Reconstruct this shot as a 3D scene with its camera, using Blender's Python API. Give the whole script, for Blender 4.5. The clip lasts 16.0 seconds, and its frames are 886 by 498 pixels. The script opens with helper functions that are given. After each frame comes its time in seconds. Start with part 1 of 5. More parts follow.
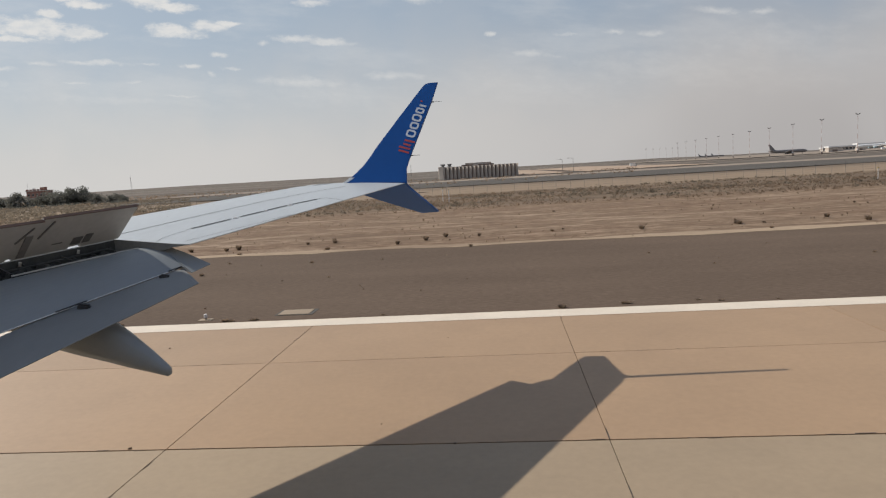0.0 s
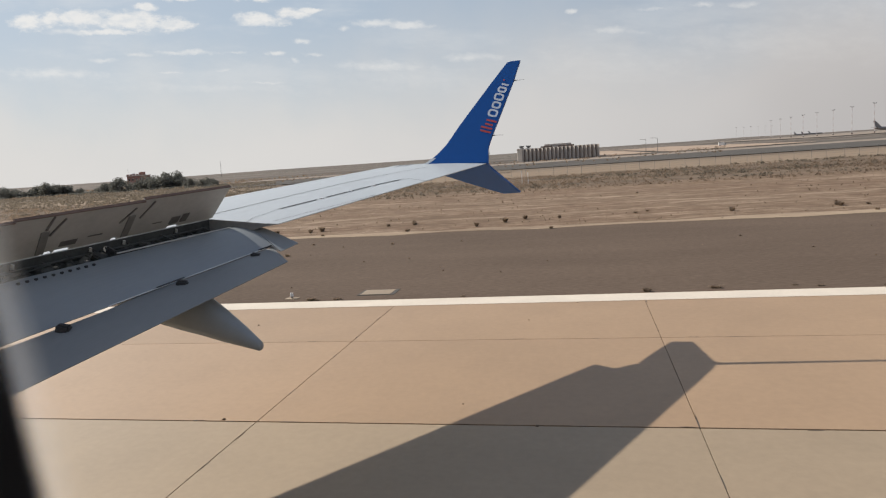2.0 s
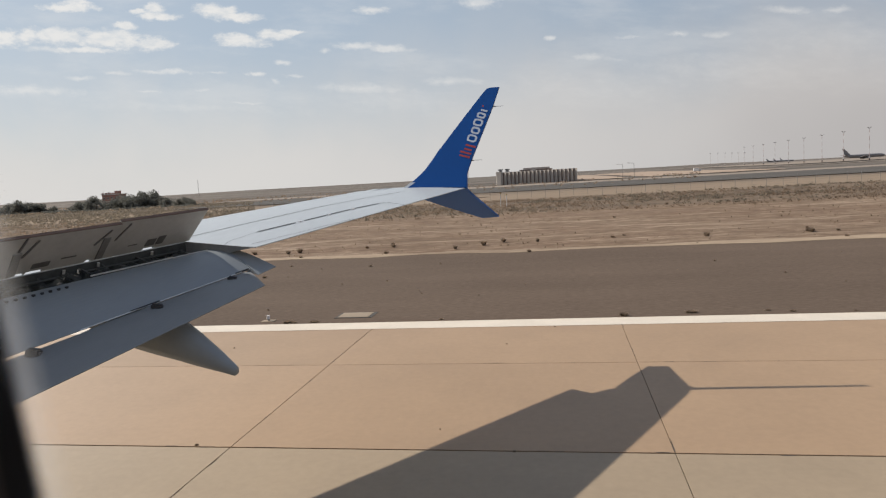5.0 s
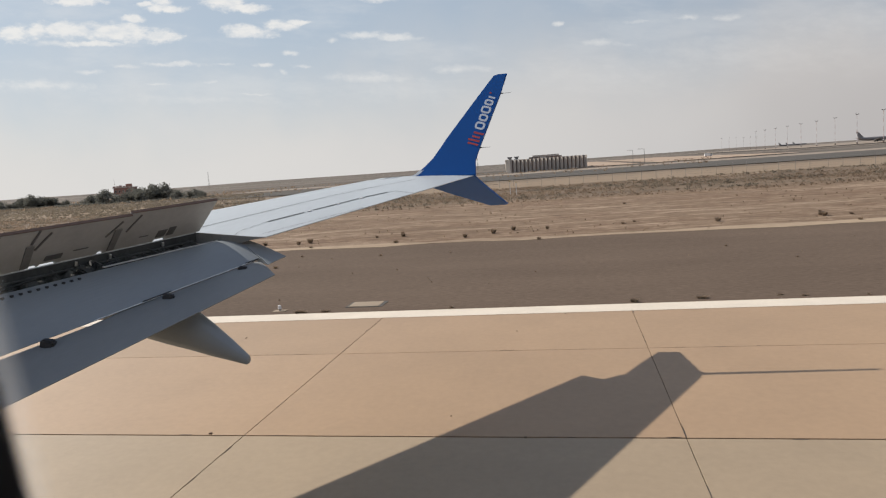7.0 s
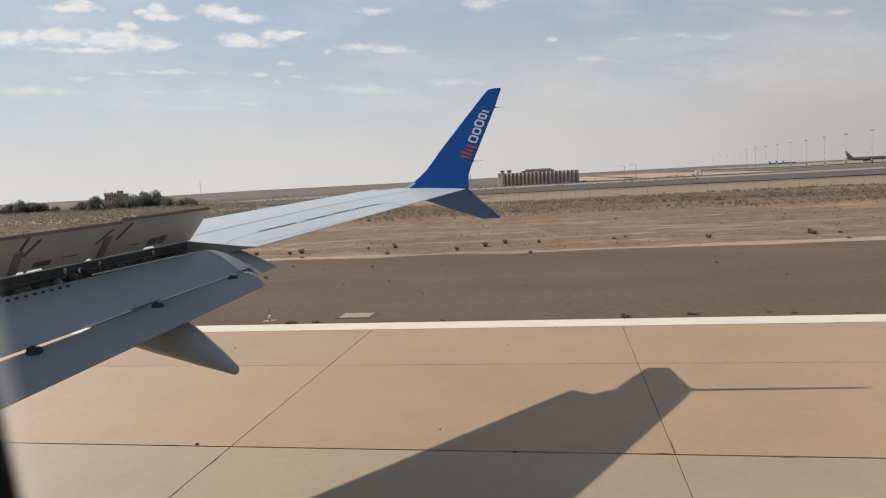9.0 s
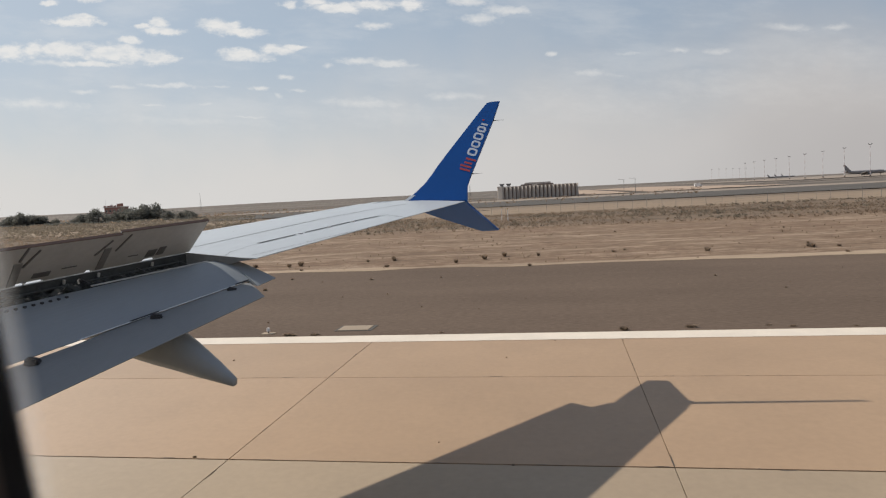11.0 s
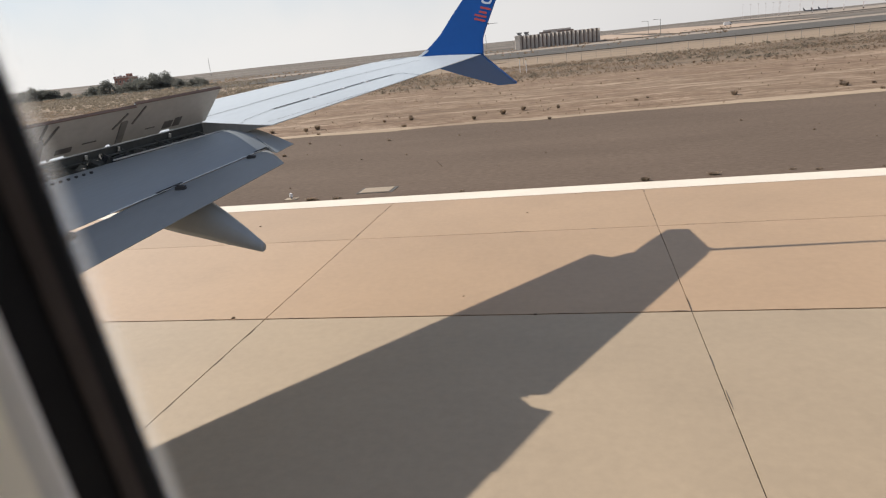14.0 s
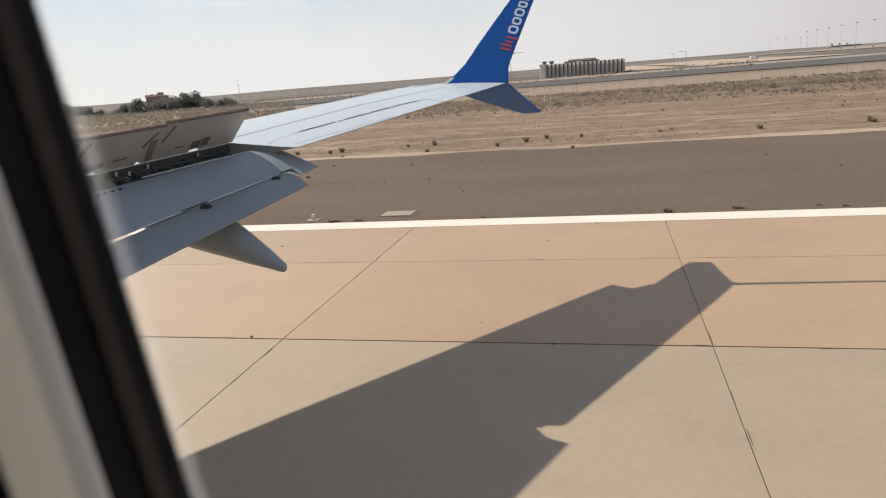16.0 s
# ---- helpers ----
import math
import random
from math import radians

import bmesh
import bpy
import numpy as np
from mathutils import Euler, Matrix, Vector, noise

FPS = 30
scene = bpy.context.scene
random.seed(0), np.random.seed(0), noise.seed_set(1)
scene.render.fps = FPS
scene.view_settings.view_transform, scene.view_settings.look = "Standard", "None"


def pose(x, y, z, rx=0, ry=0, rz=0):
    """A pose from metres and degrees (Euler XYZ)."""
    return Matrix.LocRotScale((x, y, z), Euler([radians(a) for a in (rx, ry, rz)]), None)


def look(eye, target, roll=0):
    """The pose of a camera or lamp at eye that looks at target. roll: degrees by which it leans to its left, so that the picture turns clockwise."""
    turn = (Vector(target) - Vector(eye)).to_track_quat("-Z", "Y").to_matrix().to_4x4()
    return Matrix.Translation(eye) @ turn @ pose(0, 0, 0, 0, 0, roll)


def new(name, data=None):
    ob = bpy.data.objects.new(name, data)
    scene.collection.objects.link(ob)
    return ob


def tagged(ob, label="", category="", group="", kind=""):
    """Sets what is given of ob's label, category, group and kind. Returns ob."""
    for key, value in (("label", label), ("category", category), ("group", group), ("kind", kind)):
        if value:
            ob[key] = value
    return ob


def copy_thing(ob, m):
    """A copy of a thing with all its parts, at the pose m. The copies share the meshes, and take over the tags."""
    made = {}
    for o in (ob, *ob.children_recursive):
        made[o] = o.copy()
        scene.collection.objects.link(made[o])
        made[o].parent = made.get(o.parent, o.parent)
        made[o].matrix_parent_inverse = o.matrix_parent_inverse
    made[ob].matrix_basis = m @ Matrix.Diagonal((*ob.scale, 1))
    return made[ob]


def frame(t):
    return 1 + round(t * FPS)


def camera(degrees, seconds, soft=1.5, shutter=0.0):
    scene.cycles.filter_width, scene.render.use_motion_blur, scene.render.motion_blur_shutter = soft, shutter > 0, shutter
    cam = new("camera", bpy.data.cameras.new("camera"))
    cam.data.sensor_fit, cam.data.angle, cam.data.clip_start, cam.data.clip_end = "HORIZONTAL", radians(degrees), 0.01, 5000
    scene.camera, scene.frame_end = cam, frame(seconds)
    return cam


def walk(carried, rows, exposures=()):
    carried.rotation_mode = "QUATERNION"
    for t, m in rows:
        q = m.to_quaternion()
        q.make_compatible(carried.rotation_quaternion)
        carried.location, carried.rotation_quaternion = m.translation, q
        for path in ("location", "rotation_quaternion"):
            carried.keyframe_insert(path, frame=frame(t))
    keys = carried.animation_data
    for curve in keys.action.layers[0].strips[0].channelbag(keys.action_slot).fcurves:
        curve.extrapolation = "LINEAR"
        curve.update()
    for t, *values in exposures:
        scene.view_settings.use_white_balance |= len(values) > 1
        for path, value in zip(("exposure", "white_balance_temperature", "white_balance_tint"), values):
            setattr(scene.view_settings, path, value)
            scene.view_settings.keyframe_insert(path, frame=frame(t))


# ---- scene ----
cam = camera(67.16, 16.0, soft=1.2)
# a small handheld lens: 4.2 mm aperture, focused on the wing tip
cam.data.dof.use_dof = True
cam.data.dof.focus_distance = 14.0
cam.data.dof.aperture_fstop = cam.data.lens / 4.2

PATH = [
    (0.0, pose(0.056, -0.024, 4.316, 83.40, 3.41, 4.88)),
    (0.5, pose(0.036, -0.002, 4.301, 82.63, 3.12, 6.74)),
    (1.0, pose(0.017, 0.017, 4.291, 81.71, 3.26, 9.28)),
    (1.5, pose(-0.014, 0.025, 4.273, 81.62, 3.55, 10.54)),
    (2.0, pose(-0.034, 0.042, 4.277, 82.33, 3.98, 11.55)),
    (2.5, pose(-0.028, 0.013, 4.292, 83.63, 3.27, 11.41)),
    (3.0, pose(-0.037, 0.036, 4.279, 84.02, 3.26, 9.63)),
    (5.5, pose(-0.019, 0.009, 4.323, 84.12, 3.36, 9.93)),
    (6.0, pose(-0.017, 0.002, 4.308, 83.14, 3.39, 11.08)),
    (6.5, pose(-0.010, -0.004, 4.307, 83.04, 3.60, 11.04)),
    (7.0, pose(-0.004, 0.010, 4.301, 83.20, 4.09, 10.57)),
    (7.5, pose(-0.011, 0.010, 4.298, 83.26, 3.83, 10.06)),
    (8.0, pose(-0.023, 0.020, 4.290, 83.86, 4.05, 9.75)),
    (8.5, pose(-0.025, 0.018, 4.289, 84.32, 3.73, 9.94)),
    (9.0, pose(-0.003, 0.005, 4.307, 84.21, 3.13, 9.95)),
    (9.5, pose(-0.010, -0.011, 4.306, 84.59, 2.48, 9.76)),
    (10.0, pose(0.011, -0.016, 4.295, 84.88, 2.39, 9.93)),
    (12.5, pose(0.006, -0.004, 4.290, 85.83, 4.49, 10.05)),
    (13.0, pose(-0.000, -0.002, 4.297, 85.84, 4.59, 10.49)),
    (13.5, pose(0.012, -0.034, 4.306, 79.22, 4.90, 11.22)),
    (14.0, pose(0.023, -0.036, 4.307, 73.31, 5.80, 11.16)),
    (14.5, pose(0.017, -0.021, 4.300, 71.07, 5.73, 12.38)),
    (15.0, pose(0.016, -0.027, 4.305, 73.15, 5.43, 13.27)),
    (15.5, pose(0.019, -0.037, 4.308, 75.12, 5.33, 13.47)),
    (16.0, pose(0.021, -0.045, 4.326, 75.61, 4.51, 13.26)),
]
walk(cam, PATH, [(0.0, -0.14, 6500, 10), (1.0, -0.04, 6500, 10), (1.5, 0.04, 6500, 10), (2.0, 0.03, 6500, 10), (2.5, 0.06, 6500, 10), (3.0, -0.02, 6500, 10), (5.5, 0.0, 6500, 10), (6.5, 0.08, 6500, 10), (7.0, 0.04, 6500, 10), (8.0, 0.02, 6500, 10), (10.0, -0.02, 6500, 10), (13.0, -0.04, 6500, 10), (13.5, 0.0, 6450, 10), (13.7, 0.17, 6400, 10), (14.0, 0.34, 6430, 10), (14.5, 0.4, 6430, 10), (15.0, 0.41, 6430, 10), (16.0, 0.34, 6430, 10)])

# ---- light ----
SUN_WAY = Vector((-1.079, 0.389, 1.0)).normalized()
world = bpy.data.worlds.new("sky")
scene.world = world
world.use_nodes = True


def sky_nodes(nt):
    n, ln = nt.nodes, nt.links
    n.clear()
    out = n.new("ShaderNodeOutputWorld")
    bg = n.new("ShaderNodeBackground")
    bg.inputs["Strength"].default_value = 0.088
    sky = n.new("ShaderNodeTexSky")
    sky.sky_type = "NISHITA"
    sky.sun_disc = False
    sky.sun_elevation = math.asin(SUN_WAY.z)
    sky.sun_rotation = math.atan2(SUN_WAY.x, SUN_WAY.y)
    sky.altitude, sky.air_density, sky.dust_density, sky.ozone_density = 0.0, 1.0, 1.5, 1.5
    co = n.new("ShaderNodeTexCoord")
    sep = n.new("ShaderNodeSeparateXYZ")
    ln.new(co.outputs["Generated"], sep.inputs[0])

    def m(op, a, b=None, c=None, clamp=False):
        k = n.new("ShaderNodeMath")
        k.operation, k.use_clamp = op, clamp
        for slot, v in zip(k.inputs, (a, b, c)):
            if v is None:
                continue
            if isinstance(v, (int, float)):
                slot.default_value = v
            else:
                ln.new(v, slot)
        return k.outputs[0]

    z = m("MAXIMUM", sep.outputs[2], 0.0)
    zz = m("ADD", z, 0.06)
    u, v = m("DIVIDE", sep.outputs[0], zz), m("DIVIDE", sep.outputs[1], zz)
    comb = n.new("ShaderNodeCombineXYZ")
    ln.new(u, comb.inputs[0]), ln.new(v, comb.inputs[1])

    def vec(op, a, b):
        k = n.new("ShaderNodeVectorMath")
        k.operation = op
        for slot, q in zip(k.inputs, (a, b)):
            if isinstance(q, tuple):
                slot.default_value = q
            else:
                ln.new(q, slot)
        return k

    def noise_tex(src, scale, detail, rough, off=(0, 0, 0)):
        t = n.new("ShaderNodeTexNoise")
        t.inputs["Scale"].default_value, t.inputs["Detail"].default_value, t.inputs["Roughness"].default_value = scale, detail, rough
        ln.new(vec("ADD", src, off).outputs[0], t.inputs["Vector"])
        return t

    def ramp(val, lo, hi):
        k = n.new("ShaderNodeMapRange")
        k.interpolation_type = "SMOOTHSTEP"
        ln.new(val, k.inputs["Value"])
        k.inputs["From Min"].default_value, k.inputs["From Max"].default_value = lo, hi
        return k.outputs[0]

    def mix(f, a, b):
        k = n.new("ShaderNodeMix")
        k.data_type = "RGBA"
        for slot, q in ((k.inputs["Factor"], f), (k.inputs["A"], a), (k.inputs["B"], b)):
            if isinstance(q, tuple):
                slot.default_value = (*q, 1)
            else:
                ln.new(q, slot)
        return k.outputs["Result"]

    # single clouds over the plain, by bearing and height: flat-based heaps with ragged edges
    yy = m("MAXIMUM", sep.outputs[1], 0.02)
    flat = n.new("ShaderNodeCombineXYZ")
    bearing = m("DIVIDE", sep.outputs[0], yy)
    ln.new(bearing, flat.inputs[0])
    ln.new(m("ADD", m("DIVIDE", sep.outputs[2], yy), m("MULTIPLY", bearing, 0.114)), flat.inputs[1])
    wide = vec("MULTIPLY", flat.outputs[0], (1.0, 2.2, 1.0)).outputs[0]
    billow = m("MULTIPLY", m("SUBTRACT", noise_tex(wide, 38.0, 7.0, 0.62, (6.0, 2.0, 4.0)).outputs["Fac"], 0.5), 1.8)
    warp = vec("MULTIPLY", vec("SUBTRACT", noise_tex(flat.outputs[0], 26.0, 5.0, 0.6).outputs["Color"], (0.5, 0.5, 0.5)).outputs[0], (0.042, 0.016, 0.0))
    bent = vec("ADD", flat.outputs[0], warp.outputs[0]).outputs[0]
    body = noise_tex(wide, 34.0, 5.0, 0.6, (2.0, 5.0, 1.0)).outputs["Fac"]
    shade = m("ADD", m("MULTIPLY", ramp(body, 0.3, 0.62), 0.35), 0.65)
    single = None
    for heaps, strength, soft_to in ((CLOUDS_HIGH, 0.95, 0.42), (CLOUDS_MID, 0.92, 0.4), (CLOUDS_THIN, 0.74, 0.15), (CLOUDS_FAINT, 0.62, -0.2), (CLOUDS_BANK, 0.40, -0.7)):
        near = None
        for a, e, wa, we in heaps:
            k = n.new("ShaderNodeVectorMath")
            k.operation = "MULTIPLY_ADD"
            ln.new(bent, k.inputs[0])
            k.inputs[1].default_value = (1 / wa, 1 / we, 0.0)
            k.inputs[2].default_value = (-a / wa, -e / we, 0.0)
            far_off = n.new("ShaderNodeVectorMath")
            far_off.operation = "LENGTH"
            ln.new(k.outputs[0], far_off.inputs[0])
            d = far_off.outputs["Value"]
            near = d if near is None else m("SMOOTH_MIN", near, d, 0.25)
        f = m("MULTIPLY", ramp(m("ADD", near, billow), 1.25, soft_to), strength)
        single = f if single is None else m("MAXIMUM", single, f)
    single = m("MULTIPLY", single, shade)
    veil = noise_tex(vec("MULTIPLY", flat.outputs[0], (1.0, 3.5, 1.0)).outputs[0], 5.0, 7.0, 0.6, (9.0, 4.0, 2.0)).outputs["Fac"]
    veil = m("MULTIPLY", ramp(veil, 0.45, 0.7), m("MULTIPLY", ramp(z, 0.07, 0.13), 0.22))
    single = m("MAXIMUM", single, veil)
    ahead = ramp(sep.outputs[1], 0.25, 0.5)
    single = m("MULTIPLY", single, ahead)
    # scattered clouds over the rest of the sky
    puffs = noise_tex(comb.outputs[0], 1.25, 7.0, 0.55, (3.1, 7.7, 0.0)).outputs["Fac"]
    rest = m("MULTIPLY", ramp(puffs, 0.58, 0.76), m("SUBTRACT", 1.0, m("MULTIPLY", ahead, ramp(z, 0.42, 0.34))))
    cloud = m("MAXIMUM", single, rest)
    # brighter and hazier towards the sun's side
    hs = Vector((SUN_WAY.x, SUN_WAY.y)).normalized()
    side = m("ADD", m("MULTIPLY", sep.outputs[0], hs.x), m("MULTIPLY", sep.outputs[1], hs.y))
    sunward = ramp(side, -0.25, 0.95)
    low = mix(sunward, (6.1, 5.85, 5.72), (8.1, 7.9, 7.62))
    high = mix(sunward, (3.85, 4.75, 5.9), (5.45, 6.35, 7.25))
    k = n.new("ShaderNodeMix")
    k.data_type = "RGBA"
    k.inputs["Factor"].default_value = 0.25
    ln.new(high, k.inputs["A"]), ln.new(sky.outputs[0], k.inputs["B"])
    # deeper and darker towards the zenith
    base = mix(m("MULTIPLY", ramp(z, 0.4, 0.95), 0.7), k.outputs["Result"], (2.35, 2.62, 3.9))
    streak = noise_tex(flat.outputs[0], 3.2, 5.0, 0.55, (4.0, 1.0, 0.0)).outputs["Fac"]
    top = m("ADD", m("MULTIPLY", m("SUBTRACT", streak, 0.5), 0.22), m("ADD", z, m("MULTIPLY", side, 0.06)))
    haze = ramp(top, 0.29, 0.045)
    out_c = mix(m("MULTIPLY", haze, 0.95), base, low)
    # a dusky smear of dust low on the side away from the sun
    smear = m("MULTIPLY", ramp(noise_tex(flat.outputs[0], 2.1, 3.0, 0.5, (1.0, 3.0, 2.0)).outputs["Fac"], 0.42, 0.62), m("MULTIPLY", ramp(side, 0.35, -0.1), ramp(z, 0.16, 0.05)))
    out_c = mix(m("MULTIPLY", smear, 0.45), out_c, (4.5, 4.2, 4.1))
    out_c = mix(m("MULTIPLY", cloud, m("SUBTRACT", 0.85, m("MULTIPLY", haze, 0.45))), out_c, (10.2, 9.9, 9.4))
    ln.new(out_c, bg.inputs["Color"])
    ln.new(bg.outputs[0], out.inputs[0])


CLOUDS_BANK = [
    (0.246, 0.156, 0.244, 0.0386), (0.377, 0.199, 0.154, 0.0375), (0.053, 0.123, 0.159, 0.0321), (-0.241, 0.098, 0.141, 0.0254), (-0.864, 0.087, 0.14, 0.013), (-0.588, 0.074, 0.247, 0.0125),
]
# heaps of cloud: bearing, height, half width, half height
CLOUDS_HIGH = [
    (-0.723, 0.278, 0.073, 0.0124), (-0.63, 0.281, 0.044, 0.0079), (-0.745, 0.263, 0.027, 0.0071), (-0.811, 0.255, 0.021, 0.0054), (-0.771, 0.225, 0.052, 0.0081),
    (-0.758, 0.233, 0.027, 0.0054), (-0.621, 0.225, 0.019, 0.0097), (-0.616, 0.213, 0.035, 0.007), (-0.647, 0.221, 0.02, 0.0044), (-0.517, 0.223, 0.04, 0.0104),
    (-0.48, 0.214, 0.04, 0.0078), (-0.403, 0.258, 0.016, 0.0076), (-0.324, 0.254, 0.047, 0.0084), (-0.262, 0.259, 0.046, 0.0074), (-0.205, 0.259, 0.024, 0.0098),
    (-0.355, 0.262, 0.024, 0.005), (-0.69, 0.298, 0.091, 0.0088), (-0.43, 0.292, 0.046, 0.0068),
]
CLOUDS_MID = [
    (-0.897, 0.172, 0.037, 0.0148), (-0.793, 0.179, 0.063, 0.0146), (-0.705, 0.176, 0.065, 0.0166), (-0.631, 0.172, 0.042, 0.0113), (-0.677, 0.198, 0.022, 0.0082),
    (-0.479, 0.179, 0.045, 0.0109), (-0.424, 0.19, 0.03, 0.0079), (-0.395, 0.195, 0.024, 0.0049), (-0.851, 0.178, 0.021, 0.0126), (-0.749, 0.158, 0.062, 0.0052),
]
CLOUDS_THIN = [
    (-0.269, 0.229, 0.028, 0.0067), (-0.291, 0.176, 0.037, 0.0059), (-0.412, 0.149, 0.02, 0.0052), (-0.611, 0.128, 0.058, 0.0045), (-0.458, 0.129, 0.017, 0.0035),
    (-0.116, 0.265, 0.038, 0.0081), (-0.063, 0.254, 0.041, 0.0072), (-0.005, 0.193, 0.009, 0.0048), (-0.243, 0.172, 0.042, 0.0067), (-0.105, 0.24, 0.028, 0.0097),
]
CLOUDS_FAINT = [
    (-0.342, 0.167, 0.014, 0.0042), (-0.697, 0.123, 0.033, 0.0036), (-0.528, 0.13, 0.025, 0.0026), (-0.391, 0.128, 0.018, 0.0026), (-0.765, 0.114, 0.027, 0.0046),
    (-0.429, 0.118, 0.011, 0.0043), (-0.547, 0.101, 0.025, 0.0035), (-0.644, 0.097, 0.032, 0.0027), (-0.863, 0.089, 0.121, 0.0093), (-0.284, 0.112, 0.082, 0.0102),
    (0.108, 0.197, 0.032, 0.0047), (0.173, 0.203, 0.024, 0.0054), (0.056, 0.169, 0.041, 0.0064), (0.315, 0.237, 0.037, 0.006), (0.375, 0.239, 0.029, 0.0045),
    (-0.48, 0.084, 0.04, 0.0026), (-0.811, 0.157, 0.063, 0.0055), (0.226, 0.204, 0.03, 0.0054), (-0.152, 0.129, 0.051, 0.0075),
]
sky_nodes(world.node_tree)
sun = new("sun", bpy.data.lights.new("sun", "SUN"))
sun.data.energy, sun.data.angle, sun.data.color = 5.0, radians(0.55), (1.0, 0.93, 0.83)
sun.matrix_world = look(SUN_WAY * 100, (0, 0, 0))

# ---- materials ----


def mat(name, col, rough=0.6, metal=0.0, var=0.12, big=0.3, fine=6.0, bump=0.0, stretch=(1, 1, 1), per_object=0.0, tint=None, stain=0.0, grain=0.4):
    """A painted, stony or earthy surface: colour that varies at two scales in metres, with fine relief."""
    mt = bpy.data.materials.new(name)
    mt.use_nodes = True
    n, ln = mt.node_tree.nodes, mt.node_tree.links
    bs = n["Principled BSDF"]
    bs.inputs["Roughness"].default_value, bs.inputs["Metallic"].default_value = rough, metal
    geo = n.new("ShaderNodeNewGeometry")
    mp = n.new("ShaderNodeMapping")
    mp.inputs["Scale"].default_value = stretch
    ln.new(geo.outputs["Position"], mp.inputs["Vector"])
    tex = []
    for sc, det in ((big, 5.0), (fine, 6.0)):
        t = n.new("ShaderNodeTexNoise")
        t.inputs["Scale"].default_value, t.inputs["Detail"].default_value, t.inputs["Roughness"].default_value = sc, det, 0.6
        ln.new(mp.outputs[0], t.inputs["Vector"])
        tex.append(t.outputs["Fac"])
    avg = n.new("ShaderNodeMix")
    avg.inputs["Factor"].default_value = grain
    ln.new(tex[0], avg.inputs["A"]), ln.new(tex[1], avg.inputs["B"])
    ramp = n.new("ShaderNodeMapRange")
    ramp.inputs["From Min"].default_value, ramp.inputs["From Max"].default_value = 0.3, 0.7
    ln.new(avg.outputs["Result"], ramp.inputs["Value"])
    c = n.new("ShaderNodeMix")
    c.data_type = "RGBA"
    lo = tint or col
    c.inputs["A"].default_value = (*[x * (1 - var) for x in lo], 1)
    c.inputs["B"].default_value = (*[min(1, x * (1 + var)) for x in col], 1)
    ln.new(ramp.outputs[0], c.inputs["Factor"])
    res = c.outputs["Result"]
    if stain:
        t = n.new("ShaderNodeTexNoise")
        t.inputs["Scale"].default_value, t.inputs["Detail"].default_value, t.inputs["Roughness"].default_value = 0.75, 8.0, 0.68
        ln.new(mp.outputs[0], t.inputs["Vector"])
        k = n.new("ShaderNodeMapRange")
        k.inputs["From Min"].default_value, k.inputs["From Max"].default_value = 0.5, 0.72
        k.inputs["To Min"].default_value, k.inputs["To Max"].default_value = 1.0, 1.0 + stain
        ln.new(t.outputs["Fac"], k.inputs["Value"])
        sh = n.new("ShaderNodeHueSaturation")
        ln.new(k.outputs[0], sh.inputs["Value"])
        ln.new(res, sh.inputs["Color"])
        res = sh.outputs["Color"]
    if per_object:
        oi = n.new("ShaderNodeObjectInfo")
        pr = n.new("ShaderNodeMapRange")
        pr.inputs["To Min"].default_value, pr.inputs["To Max"].default_value = 1 - per_object, 1 + per_object
        ln.new(oi.outputs["Random"], pr.inputs["Value"])
        hs = n.new("ShaderNodeHueSaturation")
        ln.new(pr.outputs[0], hs.inputs["Value"])
        ln.new(res, hs.inputs["Color"])
        res = hs.outputs["Color"]
    ln.new(res, bs.inputs["Base Color"])
    if bump:
        bp = n.new("ShaderNodeBump")
        bp.inputs["Strength"].default_value, bp.inputs["Distance"].default_value = min(1.0, bump * 20), bump
        ln.new(tex[1], bp.inputs["Height"])
        ln.new(bp.outputs[0], bs.inputs["Normal"])
    return mt


def frosted(name, share):
    """Clear acrylic with a share of scattered light."""
    mt = bpy.data.materials.new(name)
    mt.use_nodes = True
    n, ln = mt.node_tree.nodes, mt.node_tree.links
    n.clear()
    out, mx = n.new("ShaderNodeOutputMaterial"), n.new("ShaderNodeMixShader")
    clear, milk = n.new("ShaderNodeBsdfTransparent"), n.new("ShaderNodeBsdfTranslucent")
    milk.inputs["Color"].default_value = (0.8, 0.8, 0.8, 1)
    mx.inputs[0].default_value = share
    ln.new(clear.outputs[0], mx.inputs[1]), ln.new(milk.outputs[0], mx.inputs[2]), ln.new(mx.outputs[0], out.inputs[0])
    return mt


M_BEVEL, M_BEVEL_THIN = frosted("frosted_acrylic", 0.15), frosted("hazy_acrylic", 0.06)


def leafy(mt, share=0.5):
    """Lets part of the light through thin leaves."""
    n, ln = mt.node_tree.nodes, mt.node_tree.links
    bs = n["Principled BSDF"]
    tr = n.new("ShaderNodeBsdfTranslucent")
    ln.new(bs.inputs["Base Color"].links[0].from_socket, tr.inputs["Color"])
    mx = n.new("ShaderNodeMixShader")
    mx.inputs[0].default_value = share
    ln.new(bs.outputs[0], mx.inputs[1]), ln.new(tr.outputs[0], mx.inputs[2])
    ln.new(mx.outputs[0], n["Material Output"].inputs["Surface"])
    return mt


